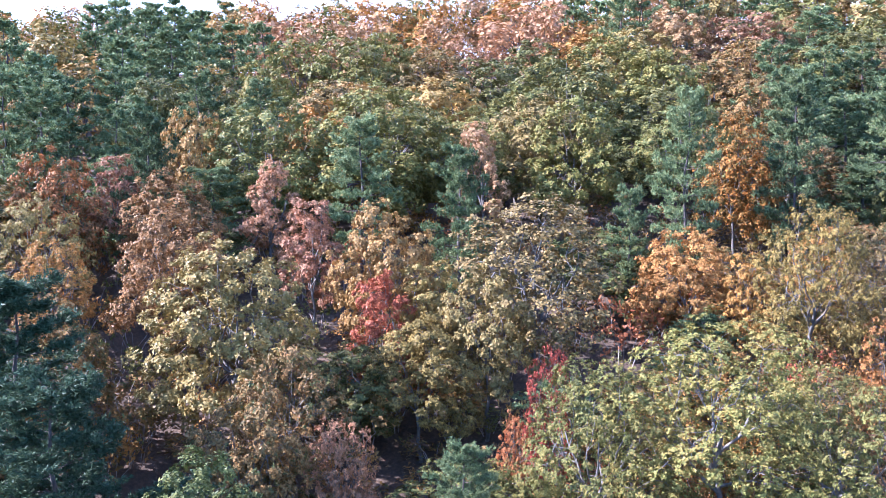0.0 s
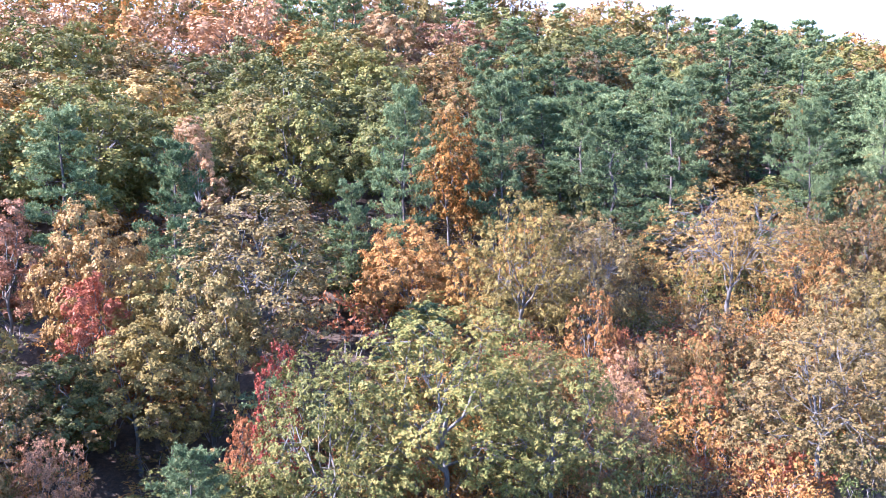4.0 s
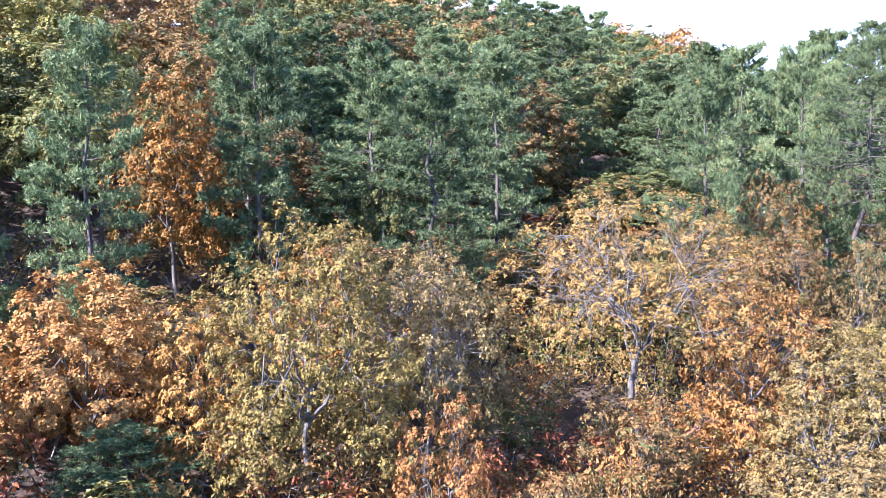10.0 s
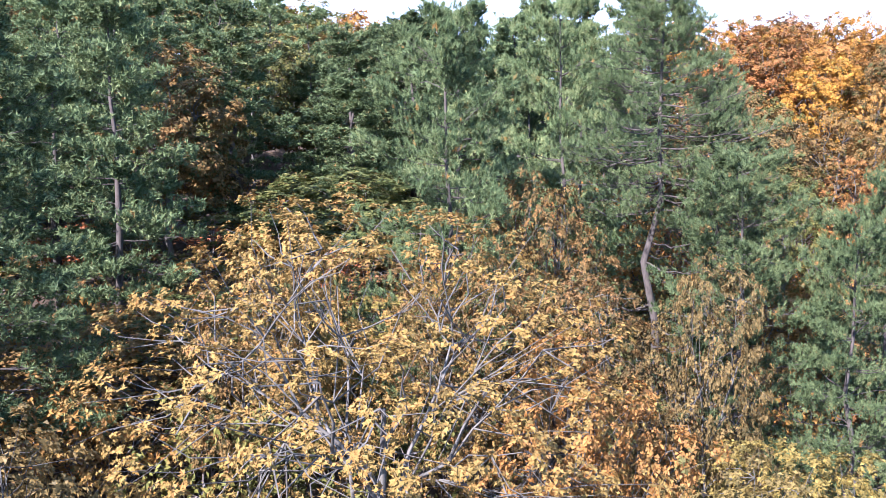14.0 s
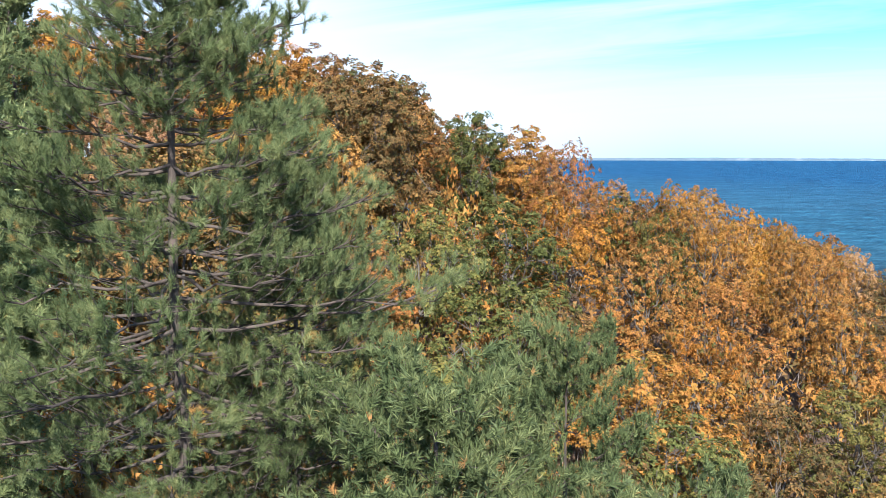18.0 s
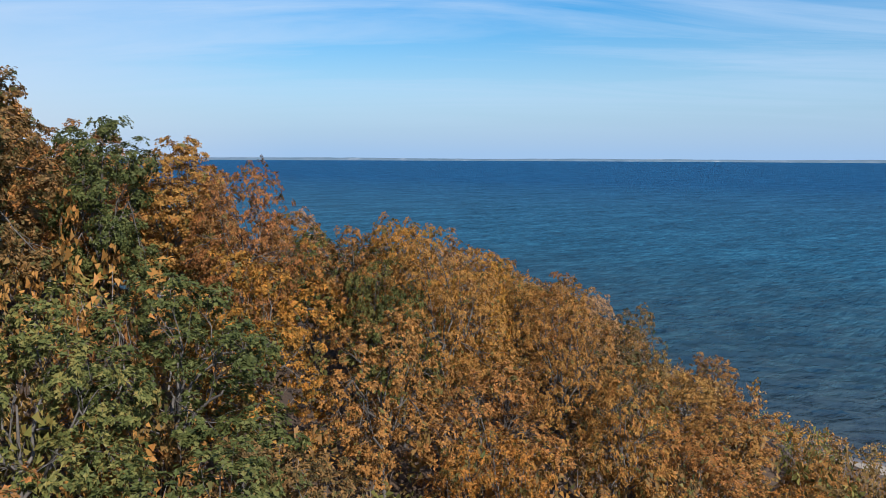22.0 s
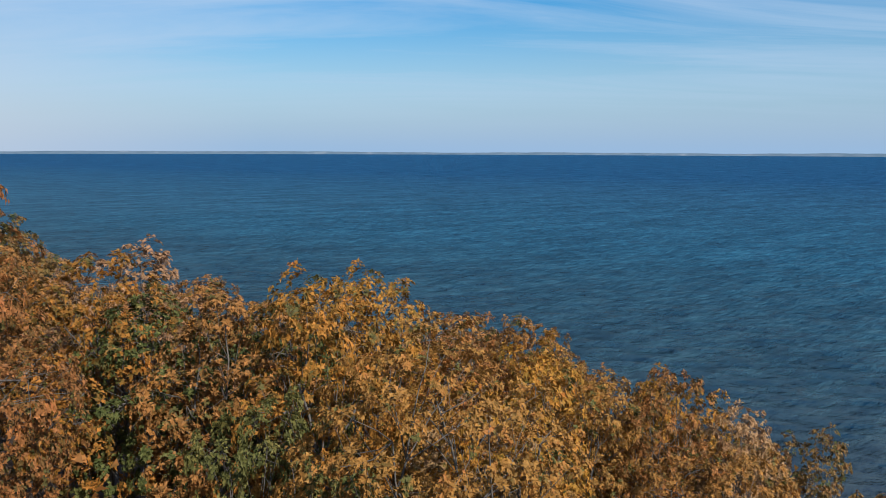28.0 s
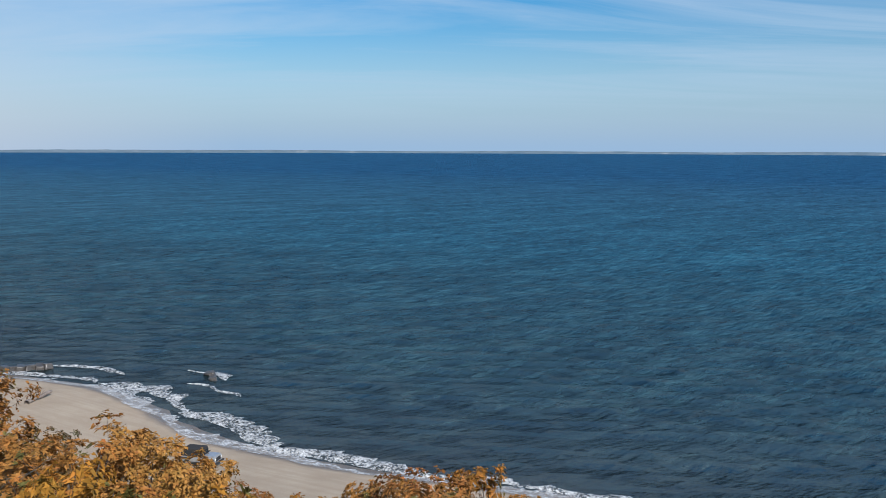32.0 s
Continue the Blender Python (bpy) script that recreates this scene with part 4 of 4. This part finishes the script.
# the oaks of the coastal ridge
for x, y, top, wide, leafy in (
        (89.4, 42, 36.3, 7.5, "brown"), (91.8, 39, 36.3, 6, "brown"), (94.2, 34.3, 34.5, 5, "green"), (99.5, 29.9, 33.8, 5.2, "rust"), (95.6, 28, 32.7, 5.4, "rust"),
        (86.3, 43, 33.2, 5, "orange"), (87.4, 30.5, 29.6, 6.2, "amber"), (90.1, 20.6, 29.6, 6.4, "rust"), (86, 26, 27.2, 5.6, "rust"), (84.3, 22, 25, 6, "rust"),
        (79.8, 25.4, 24, 5, "amber"), (77.4, 18.6, 20.8, 7, "olive"), (80, 33, 25, 6, "brown"), (104, 22, 29.8, 5.4, "blush"), (100.6, 23.4, 29.9, 5.4, "amber"), (97.4, 21.2, 29.3, 5.2, "rust"), (92.8, 22.6, 28.1, 3.4, "olive"), (90.4, 22.5, 27.4, 3.4, "green"), (94.8, 20.5, 30.0, 4.6, "amber"),
        (98.6, 17, 29.4, 4.4, "amber"), (88.9, 14.6, 26.8, 5.6, "rust"),
        (100, 13.5, 27.5, 4.4, "rust"), (100.8, 8.5, 25.4, 4.2, "rust")):
    plant(x, y, top, wide, leafy, fine="near", group="oaks of the coastal ridge")
for x, y, top, wide, leafy in ((98, 11.5, 26.8, 4, "amber"), (101.8, 11, 26.9, 4.2, "rust"), (102.6, 12.6, 26.6, 4, "blush"), (100.6, 10, 27.0, 4, "rust"), (106.2, 7.2, 25.1, 4.2, "amber"), (107.4, 9.4, 24.8, 4, "rust"), (95.5, 12.4, 26.6, 4, "rust"), (98.5, 5.5, 24.2, 4, "amber"), (102.5, 6, 24.6, 4, "rust"),
                               (95, 6, 23.4, 4, "brown"), (104, 14, 26.4, 4.2, "rust"), (101.0, 17.1, 28.7, 3.4, "amber"), (105.6, 9, 25.4, 4, "rust")):
    plant(x, y, top, wide, leafy, fine="near", group="oaks of the coastal ridge")
for x, y, top, wide, leafy in ((97, 9, 25.6, 4.2, "rust"), (94, 10.7, 26.6, 4, "rust"), (93.2, 8.6, 25.6, 4, "blush"), (95.4, 8.6, 26, 4, "amber"), (92.6, 6.2, 24.6, 4, "brown"), (103.5, 10.5, 26.2, 4.4, "rust"), (105.5, 5, 23.6, 4, "brown"), (97, 3, 22.6, 4, "rust"),
                               (93.3, -1, 20.8, 3.6, "rust"), (92.4, 17.2, 28.4, 4.4, "amber"), (97.6, 20.4, 28.6, 4.6, "green"), (99.9, 22.6, 29.0, 4.8, "green"), (84, 15, 24, 5, "rust")):
    plant(x, y, top, wide, leafy, fine="near", group="oaks of the coastal ridge")


# ---- the rest of the wood ----
def room(x, y, r, near=0.52):
    return all((x - a) ** 2 + (y - b) ** 2 > (near * (r + c)) ** 2 for a, b, c, _ in planted)


def pick(table):
    at = dice.uniform(0, sum(w for _, w in table))
    for what, w in table:
        at -= w
        if at <= 0:
            return what
    return table[-1][0]


SLOPE = (("tan", 0.24), ("olive", 0.20), ("gold", 0.17), ("rust", 0.16), ("brown", 0.08), ("coral", 0.02), ("orange", 0.03), ("green", 0.08))
UPPER = (("olive", 0.48), ("tan", 0.24), ("rust", 0.06), ("gold", 0.08), ("brown", 0.06), ("green", 0.08))
CREST = (("rust", 0.18), ("blush", 0.16), ("olive", 0.24), ("gold", 0.08), ("coral", 0.10), ("tan", 0.16), ("brown", 0.08))
COAST = (("rust", 0.44), ("blush", 0.13), ("amber", 0.18), ("brown", 0.10), ("olive", 0.05), ("orange", 0.06), ("green", 0.05))


def wood(x0, x1, y0, y1, step, inside):
    y = y0
    while y < y1:
        x = x0
        while x < x1:
            px_, py_ = x + dice.uniform(-0.42, 0.42) * step, y + dice.uniform(-0.42, 0.42) * step
            if inside(px_, py_):
                yield px_, py_
            x += step
        y += step


def on_slope(x, y):
    return x > -0.50 * y - 8 and x < 64 + 0.75 * max(0, y - 30) and not (x < 30 and y < 23) and not (x >= 30 and y < 33 + 0.1 * (x - 30))


def under(x, y):
    """How high the trees that stand on their own round x, y let the rest of the wood grow."""
    near = sorted((math.hypot(x - a, y - b), z) for a, b, z in CANOPY)[:4]
    return sum(z / (d + 0.5) for d, z in near) / sum(1 / (d + 0.5) for d, _ in near) - 1.6


for x, y in wood(-100, 200, 18, 172, 5.1, on_slope):
    if from_way(x, y) > 60 and dice.random() < 0.22:
        continue
    piney = noise.noise((x * 0.035, y * 0.035, 3.1)) + (0.30 if 24 < x < 100 and 52 < y < 118 else 0) + (0.2 if x < -14 and 60 < y < 125 else 0)
    tall = dice.uniform(8.8, 12.8)
    if -12 < x < 33 and 54 < y < 112:
        piney -= 0.7
    if piney + dice.uniform(-0.22, 0.22) > 0.22:
        wide, leafy, form = dice.uniform(6.6, 9.0), "pine", "pine"
        tall += dice.uniform(1.0, 2.5)
    else:
        wide, leafy = dice.uniform(6.6, 10.2), pick(CREST if y > 112 else UPPER if y > 66 else SLOPE)
        form = "bare" if dice.random() < (0.2 if y > 105 else 0.10) and leafy in ("tan", "rust", "coral") else "oak"
        if y > 62:
            wide, tall = wide * 1.28, tall + 0.8
    if form != "pine" and 24 < x < 100 and 52 < y < 112:
        leafy, form = pick((("brown", 0.5), ("olive", 0.3), ("green", 0.2))), "oak"
    if form != "pine" and 34 < x < 64 and y < 58:
        leafy = pick((("straw", 0.4), ("brown", 0.3), ("gold", 0.3)))
        form = "oak"
    if y < 51 and -6 < x < 46:
        tall, wide = dice.uniform(4.2, 7.6), wide * 0.72
    if from_way(x, y) < 7:
        tall = min(tall, 25 - float(ground_height(x, y)))
    if y < 70 and -30 < x < 64:
        tall = min(tall, under(x, y) - float(ground_height(x, y)) - (3.0 if form != "pine" and (x > 36 or x > 8 and y < 62) else 0))
    if tall > 2.5 and room(x, y, wide / 2):
        plant(x, y, float(ground_height(x, y)) + tall, wide, leafy, form)


def on_coast(x, y):
    s = 0.41 * x - 0.91 * y
    return s < 44 and y < 62 and x > 62 + 0.0 * y and y > -30


for x, y in wood(56, 128, -30, 64, 3.6, on_coast):
    s = 0.41 * x - 0.91 * y
    tall = float(np.interp(s, [-20, 0, 13, 18, 23, 33, 44], [11, 10.4, 9.8, 8.6, 7.2, 5.8, 3.6])) * dice.uniform(0.86, 1.04)
    g = float(ground_height(x, y))
    if x < 84:
        tall = min(tall, 9)
    if from_way(x, y) < 9:
        tall = min(tall, (26.5 if x < 80 else 29.4 if x < 91 else 27.6) - g)
    wide = tall * dice.uniform(0.60, 0.82) + 0.8
    if room(x, y, wide / 2, 0.56):
        leafy = pick(COAST)
        if x < 88 and 32 < y < 44:
            leafy = pick((("green", 0.3), ("brown", 0.45), ("rust", 0.25)))
        elif 93 < x < 101 and 18 < y < 24:
            leafy = pick((("green", 0.55), ("amber", 0.45)))
        plant(x, y, g + tall, wide, leafy, "oak" if tall > 4.2 else "bush", group="oaks of the coastal ridge")

# shrubs on the bluff and under the trees
for x, y in wood(70, 190, -70, 40, 2.7, lambda x, y: 38 < 0.41 * x - 0.91 * y + 3 * math.sin(x * 0.21) < 66):
    s = 0.41 * x - 0.91 * y
    if dice.random() < (s - 40) / 34:
        continue
    plant(x, y, float(ground_height(x, y)) + dice.uniform(1.3, 2.6) * (1 - 0.012 * (s - 38)), dice.uniform(2.2, 3.8),
          pick((("rust", 0.42), ("brown", 0.2), ("amber", 0.22), ("olive", 0.08), ("green", 0.08))), "bush", group="shrubs of the bluff")
for x, y in wood(-40, 76, 20, 80, 3.2, lambda x, y: on_slope(x, y)):
    if dice.random() < (1.0 if -28 < x < 48 and y < 58 else 0.6):
        plant(x, y, float(ground_height(x, y)) + dice.uniform(1.6, 4.4), dice.uniform(3.2, 5.6),
              pick((("brown", 0.35), ("rust", 0.25), ("olive", 0.15), ("red", 0.08), ("gold", 0.1), ("green", 0.07))), "bush", group="shrubs under the trees")

for x, y in wood(9, 36, 33, 46, 2.9, lambda x, y: True):
    plant(x, y, float(ground_height(x, y)) + dice.uniform(2.2, 4.6), dice.uniform(3.0, 4.6),
          pick((("brown", 0.34), ("rust", 0.34), ("tan", 0.12), ("red", 0.08), ("green", 0.12))), "bush", group="shrubs under the trees")

for x, y in wood(56, 104, -14, 58, 2.7, lambda x, y: 0.41 * x - 0.91 * y < 40):
    if dice.random() < (0.95 if x < 86 else 0.75):
        plant(x, y, float(ground_height(x, y)) + dice.uniform(1.8, 4.0) + (2.2 if x > 84 and y > 33 else 1.5 if x < 86 else 0), dice.uniform(3.0, 5.0),
              pick((("rust", 0.45), ("brown", 0.3), ("gold", 0.1), ("olive", 0.15))), "bush", fine="mid", group="shrubs under the trees")

join_masses()


# ---- the beach: surf, a parked car, driftwood ----
def part(name, bm, material, parent, label=""):
    """Links a bmesh as one mesh under a thing or a part."""
    me = bpy.data.meshes.new(name)
    bm.to_mesh(me)
    bm.free()
    me.materials.append(material)
    ob = new(name, me)
    ob.parent = parent
    if label:
        ob["label"] = label
    return ob


def foam_material():
    m = Nodes("foam")
    lace = m.math("ADD", m.math("MULTIPLY", m.noise(0.8, 6, 0.72), 0.6), m.math("MULTIPLY", m.noise(3.2, 4, 0.65), 0.4))
    shape = m.ramp(lace, [(0.41, (0, 0, 0)), (0.64, (0.95, 0.95, 0.95))])
    p = m.add("ShaderNodeBsdfPrincipled", Base_Color=(0.74, 0.76, 0.76, 1), Roughness=0.7)
    clear = m.add("ShaderNodeBsdfTransparent")
    s = m.add("ShaderNodeMixShader", (0, shape), (1, clear.outputs[0]), (2, p.outputs[0]))
    return m.surface(s.outputs[0])


def shore_y(x, c):
    """The y at which the plan's way to the sea reaches c on the line of x."""
    y = (0.41 * x - c) / 0.91
    for _ in range(12):
        y += (float(shore_way(x, y)) - c) / 0.91
    return y


FOAM = foam_material()


def surf(name, x0, x1, c0, depth, seed, z=0.06, swing=1.2, rise=0.0):
    """One line of breaking or run-up foam, ragged on both sides."""
    rng = np.random.default_rng(seed)
    n = max(8, int((x1 - x0) / 0.5))
    xs = np.linspace(x0, x1, n)
    k = np.ones(7) / 7
    a = np.convolve(rng.normal(0, swing, n + 6), k, "valid") + 0.7 * swing * np.sin(xs * 0.33 + seed)
    w = np.abs(np.convolve(rng.normal(0, depth, n + 6), k, "valid")) + depth * (0.55 + 0.35 * np.sin(xs * 0.21 + seed * 2))
    w = np.maximum(w, 0.2) * np.minimum(1, np.minimum(np.arange(n), np.arange(n)[::-1]) / 5 + 0.05)
    rows = 5
    v = []
    for i in range(n):
        for r in range(rows):
            c = c0 + a[i] + w[i] * r / (rows - 1)
            y = shore_y(xs[i], c)
            hump = rise * math.sin(math.pi * r / (rows - 1)) * (0.6 + 0.4 * math.sin(xs[i] * 1.3 + seed))
            v.append((xs[i], y, max(float(ground_height(xs[i], y)) + 0.05, float(sea_height(xs[i], y)) + z) + hump))
    i, j = np.meshgrid(np.arange(n - 1), np.arange(rows - 1), indexing="ij")
    b = Build()
    b.put(v, np.stack([i * rows + j, (i + 1) * rows + j, (i + 1) * rows + j + 1, i * rows + j + 1], -1).reshape(-1, 4))
    return tagged(new(name, b.mesh(name, FOAM, True)), "white surf foam along the waterline", "foam", kind="stuff")


surf("surf", 122, 262, 89.1, 2.8, 1, 0.05, 0.8)
surf("surf", 128, 178, 91.4, 2.6, 2, 0.09, 0.7, 0.3)
surf("surf", 174, 194, 92.8, 3.0, 3, 0.09, 0.7, 0.3)
surf("surf", 190, 214, 93.0, 2.2, 4, 0.09, 0.9, 0.15)
surf("surf", 214, 245, 92.4, 1.8, 5, 0.08, 0.8, 0.12)
surf("surf", 196, 206, 99.5, 1.1, 6, 0.10, 0.8, 0.2)
surf("surf", 205, 213, 103.5, 1.3, 7, 0.10, 0.8, 0.2)
surf("surf", 216, 230, 98.0, 1.4, 9, 0.10, 0.9, 0.2)


def rounded(bm, size, at=(0, 0, 0), bevel=0.05, taper=0.0, shift=0.0):
    """A bevelled block; taper narrows its top, shift moves the top along x."""
    made = bmesh.ops.create_cube(bm, size=1.0)["verts"]
    for v in made:
        up = v.co.z + 0.5
        v.co.x = v.co.x * size[0] * (1 - taper * up) + shift * up
        v.co.y = v.co.y * size[1] * (1 - 0.6 * taper * up)
        v.co.z *= size[2]
        v.co += Vector(at)
    edges = list({e for v in made for e in v.link_edges})
    bmesh.ops.bevel(bm, geom=edges, offset=bevel, segments=2, affect="EDGES", profile=0.6)
    return bm


PAINT = plain("silver_paint", (0.42, 0.44, 0.46), 0.3, 0.5, 3)
CANVAS = plain("black_canvas", (0.025, 0.024, 0.024), 0.85)
RUBBER = plain("rubber", (0.02, 0.02, 0.02), 0.9)
STEEL = plain("wheel_steel", (0.35, 0.35, 0.36), 0.35, 0.8)
BLACK = plain("black_plastic", (0.03, 0.03, 0.032), 0.6)
LAMP = plain("lamp_glass", (0.75, 0.75, 0.72), 0.15)


def glass_pane():
    m = Nodes("car_glass")
    p = m.add("ShaderNodeBsdfPrincipled", Base_Color=(0.02, 0.025, 0.03, 1), Roughness=0.06, Specular_IOR_Level=0.7)
    return m.surface(p.outputs[0])


def beach_car(x, y, turn):
    """An open-country car with a dark soft top, boxy body and spare wheel."""
    g = float(ground_height(x, y))
    car = tagged(new("car"), "silver off-road car with a black soft top parked on the sand", "car")
    car.matrix_basis = pose(x, y, g - 0.03, 0, 0, turn)
    pane = glass_pane()
    body = part("body", rounded(bmesh.new(), (3.55, 1.50, 0.52), (0, 0, 0.82), 0.07), PAINT, car)
    part("hood", rounded(bmesh.new(), (1.25, 1.30, 0.20), (1.12, 0, 1.14), 0.06, 0.05), PAINT, car)
    part("grille", rounded(bmesh.new(), (0.05, 0.85, 0.36), (1.79, 0, 0.88), 0.015), BLACK, body)
    part("bumper", rounded(bmesh.new(), (0.16, 1.62, 0.16), (1.92, 0, 0.58), 0.04), BLACK, car)
    part("bumper", rounded(bmesh.new(), (0.16, 1.62, 0.16), (-1.86, 0, 0.58), 0.04), BLACK, car)
    part("soft_top", rounded(bmesh.new(), (2.15, 1.46, 0.74), (-0.66, 0, 1.46), 0.08, 0.10, 0.02), CANVAS, car, "black canvas soft top")
    part("windshield", rounded(bmesh.new(), (0.05, 1.30, 0.58), (0.46, 0, 1.40), 0.02, 0.0, -0.16), pane, car)
    for side in (-1, 1):
        part("door", rounded(bmesh.new(), (0.95, 0.05, 0.48), (0.0, side * 0.765, 0.86), 0.02), PAINT, car)
        part("window", rounded(bmesh.new(), (0.72, 0.02, 0.36), (0.0, side * 0.705, 1.42), 0.01), pane, car)
        part("window", rounded(bmesh.new(), (0.80, 0.02, 0.34), (-0.98, side * 0.705, 1.42), 0.01), pane, car)
        part("headlight", rounded(bmesh.new(), (0.05, 0.2, 0.2), (1.80, side * 0.56, 0.92), 0.04), LAMP, body)
        part("tail_light", rounded(bmesh.new(), (0.05, 0.12, 0.2), (-1.79, side * 0.66, 0.86), 0.02), plain("tail_red", (0.3, 0.02, 0.02), 0.3), body)
        part("mirror", rounded(bmesh.new(), (0.08, 0.16, 0.14), (0.42, side * 0.88, 1.22), 0.03), BLACK, car)
        for front in (-1.16, 1.20):
            part("fender", rounded(bmesh.new(), (1.0, 0.26, 0.10), (front, side * 0.80, 0.96), 0.04), BLACK, car)
            wheel(car, front, side * 0.76, 0.38, 90)
    wheel(car, -1.97, 0.05, 0.98, 90, True)
    return car


def wheel(car, x, y, z, tip, spare=False):
    bm = bmesh.new()
    ring = 20
    profile = ((0.24, -0.10), (0.33, -0.12), (0.38, -0.08), (0.38, 0.08), (0.33, 0.12), (0.24, 0.10))
    rows = [[bm.verts.new((r * math.cos(a), r * math.sin(a), h)) for r, h in profile] for a in [2 * math.pi * k / ring for k in range(ring)]]
    for a, b in zip(rows, rows[1:] + rows[:1]):
        for k in range(len(profile)):
            bm.faces.new((a[k], b[k], b[(k + 1) % 6], a[(k + 1) % 6]))
    hub = new("wheel")
    hub.parent = car
    hub.matrix_basis = pose(x, y, z, 0 if spare else tip, 90 if spare else 0, 0)
    part("tyre", bm, RUBBER, hub)
    rim = bmesh.new()
    bmesh.ops.create_cone(rim, cap_ends=True, segments=16, radius1=0.245, radius2=0.20, depth=0.16)
    part("rim", rim, STEEL, hub)


beach_car(171.2, -10.4, -140)


def log(name, a, b, r, label, colour):
    rng = np.random.default_rng(int(a[0]))
    w = Build()
    n = 9
    line = bend(a, b, rng, n, 0.03)
    w.tube(line, r * (1 - 0.35 * np.linspace(0, 1, n)) * rng.uniform(0.85, 1.1, n), 9)
    for _ in range(3):
        p = line[rng.integers(2, 7)]
        w.tube(bend(p, p + rng.normal(0, 1, 3) * (0.9, 0.9, 0.5) + (0, 0, 0.4), rng, 4, 0.1), np.linspace(r * 0.3, r * 0.08, 4), 5)
    return tagged(new(name, w.mesh(name, colour, True)), label, name.replace("_", " "))


log("driftwood", (201.5, -0.5, float(ground_height(201.5, -0.5)) + 0.2), (206.0, -4.2, float(ground_height(206, -4.2)) + 0.55), 0.28, "weathered grey driftwood trunk lying on the beach", TWIG)


def boulder(name, x, y, z, size, seed, label):
    bm = bmesh.new()
    bmesh.ops.create_icosphere(bm, subdivisions=3, radius=1)
    for v in bm.verts:
        k = 1 + 0.45 * noise.noise(v.co * 1.3 + Vector((seed, 0, 0))) + 0.15 * noise.noise(v.co * 3.7)
        v.co = Vector((v.co.x * size[0] * k, v.co.y * size[1] * k, v.co.z * size[2] * k))
    me = bpy.data.meshes.new(name)
    bm.to_mesh(me)
    bm.free()
    me.materials.append(ROCK)
    ob = new(name, me)
    ob.location = (x, y, z)
    return tagged(ob, label, "rock")


ROCK = plain("wet_rock", (0.07, 0.065, 0.06), 0.35, 0.0, 4, 0.4)
boulder("boulder", 209.0, -26.0, 0.1, (1.2, 0.8, 0.6), 2, "dark wet boulder awash in the shallows")
boulder("boulder", 206.6, -25.4, 0.0, (0.7, 0.6, 0.45), 5, "dark wet boulder awash in the shallows")


def groyne(a, b, count):
    """A low row of dark stones running out from the beach."""
    wall = tagged(new("groyne"), "low dark stone groyne running into the water", "groyne")
    rng = np.random.default_rng(12)
    for k in range(count):
        f = (k + rng.uniform(-0.2, 0.2)) / (count - 1)
        bm = bmesh.new()
        rounded(bm, (1.7, 1.2, 0.9), (0, 0, 0), 0.18, 0.12)
        for v in bm.verts:
            v.co *= 1 + 0.18 * noise.noise(v.co * 1.7 + Vector((k, 0, 0)))
        stone = part("stone", bm, ROCK, wall)
        stone.matrix_basis = pose(a[0] + (b[0] - a[0]) * f, a[1] + (b[1] - a[1]) * f, 0.25 + rng.uniform(-0.1, 0.1), rng.uniform(-9, 9), rng.uniform(-9, 9), rng.uniform(0, 180))
    return wall


groyne((231, 4), (226.5, -8), 12)
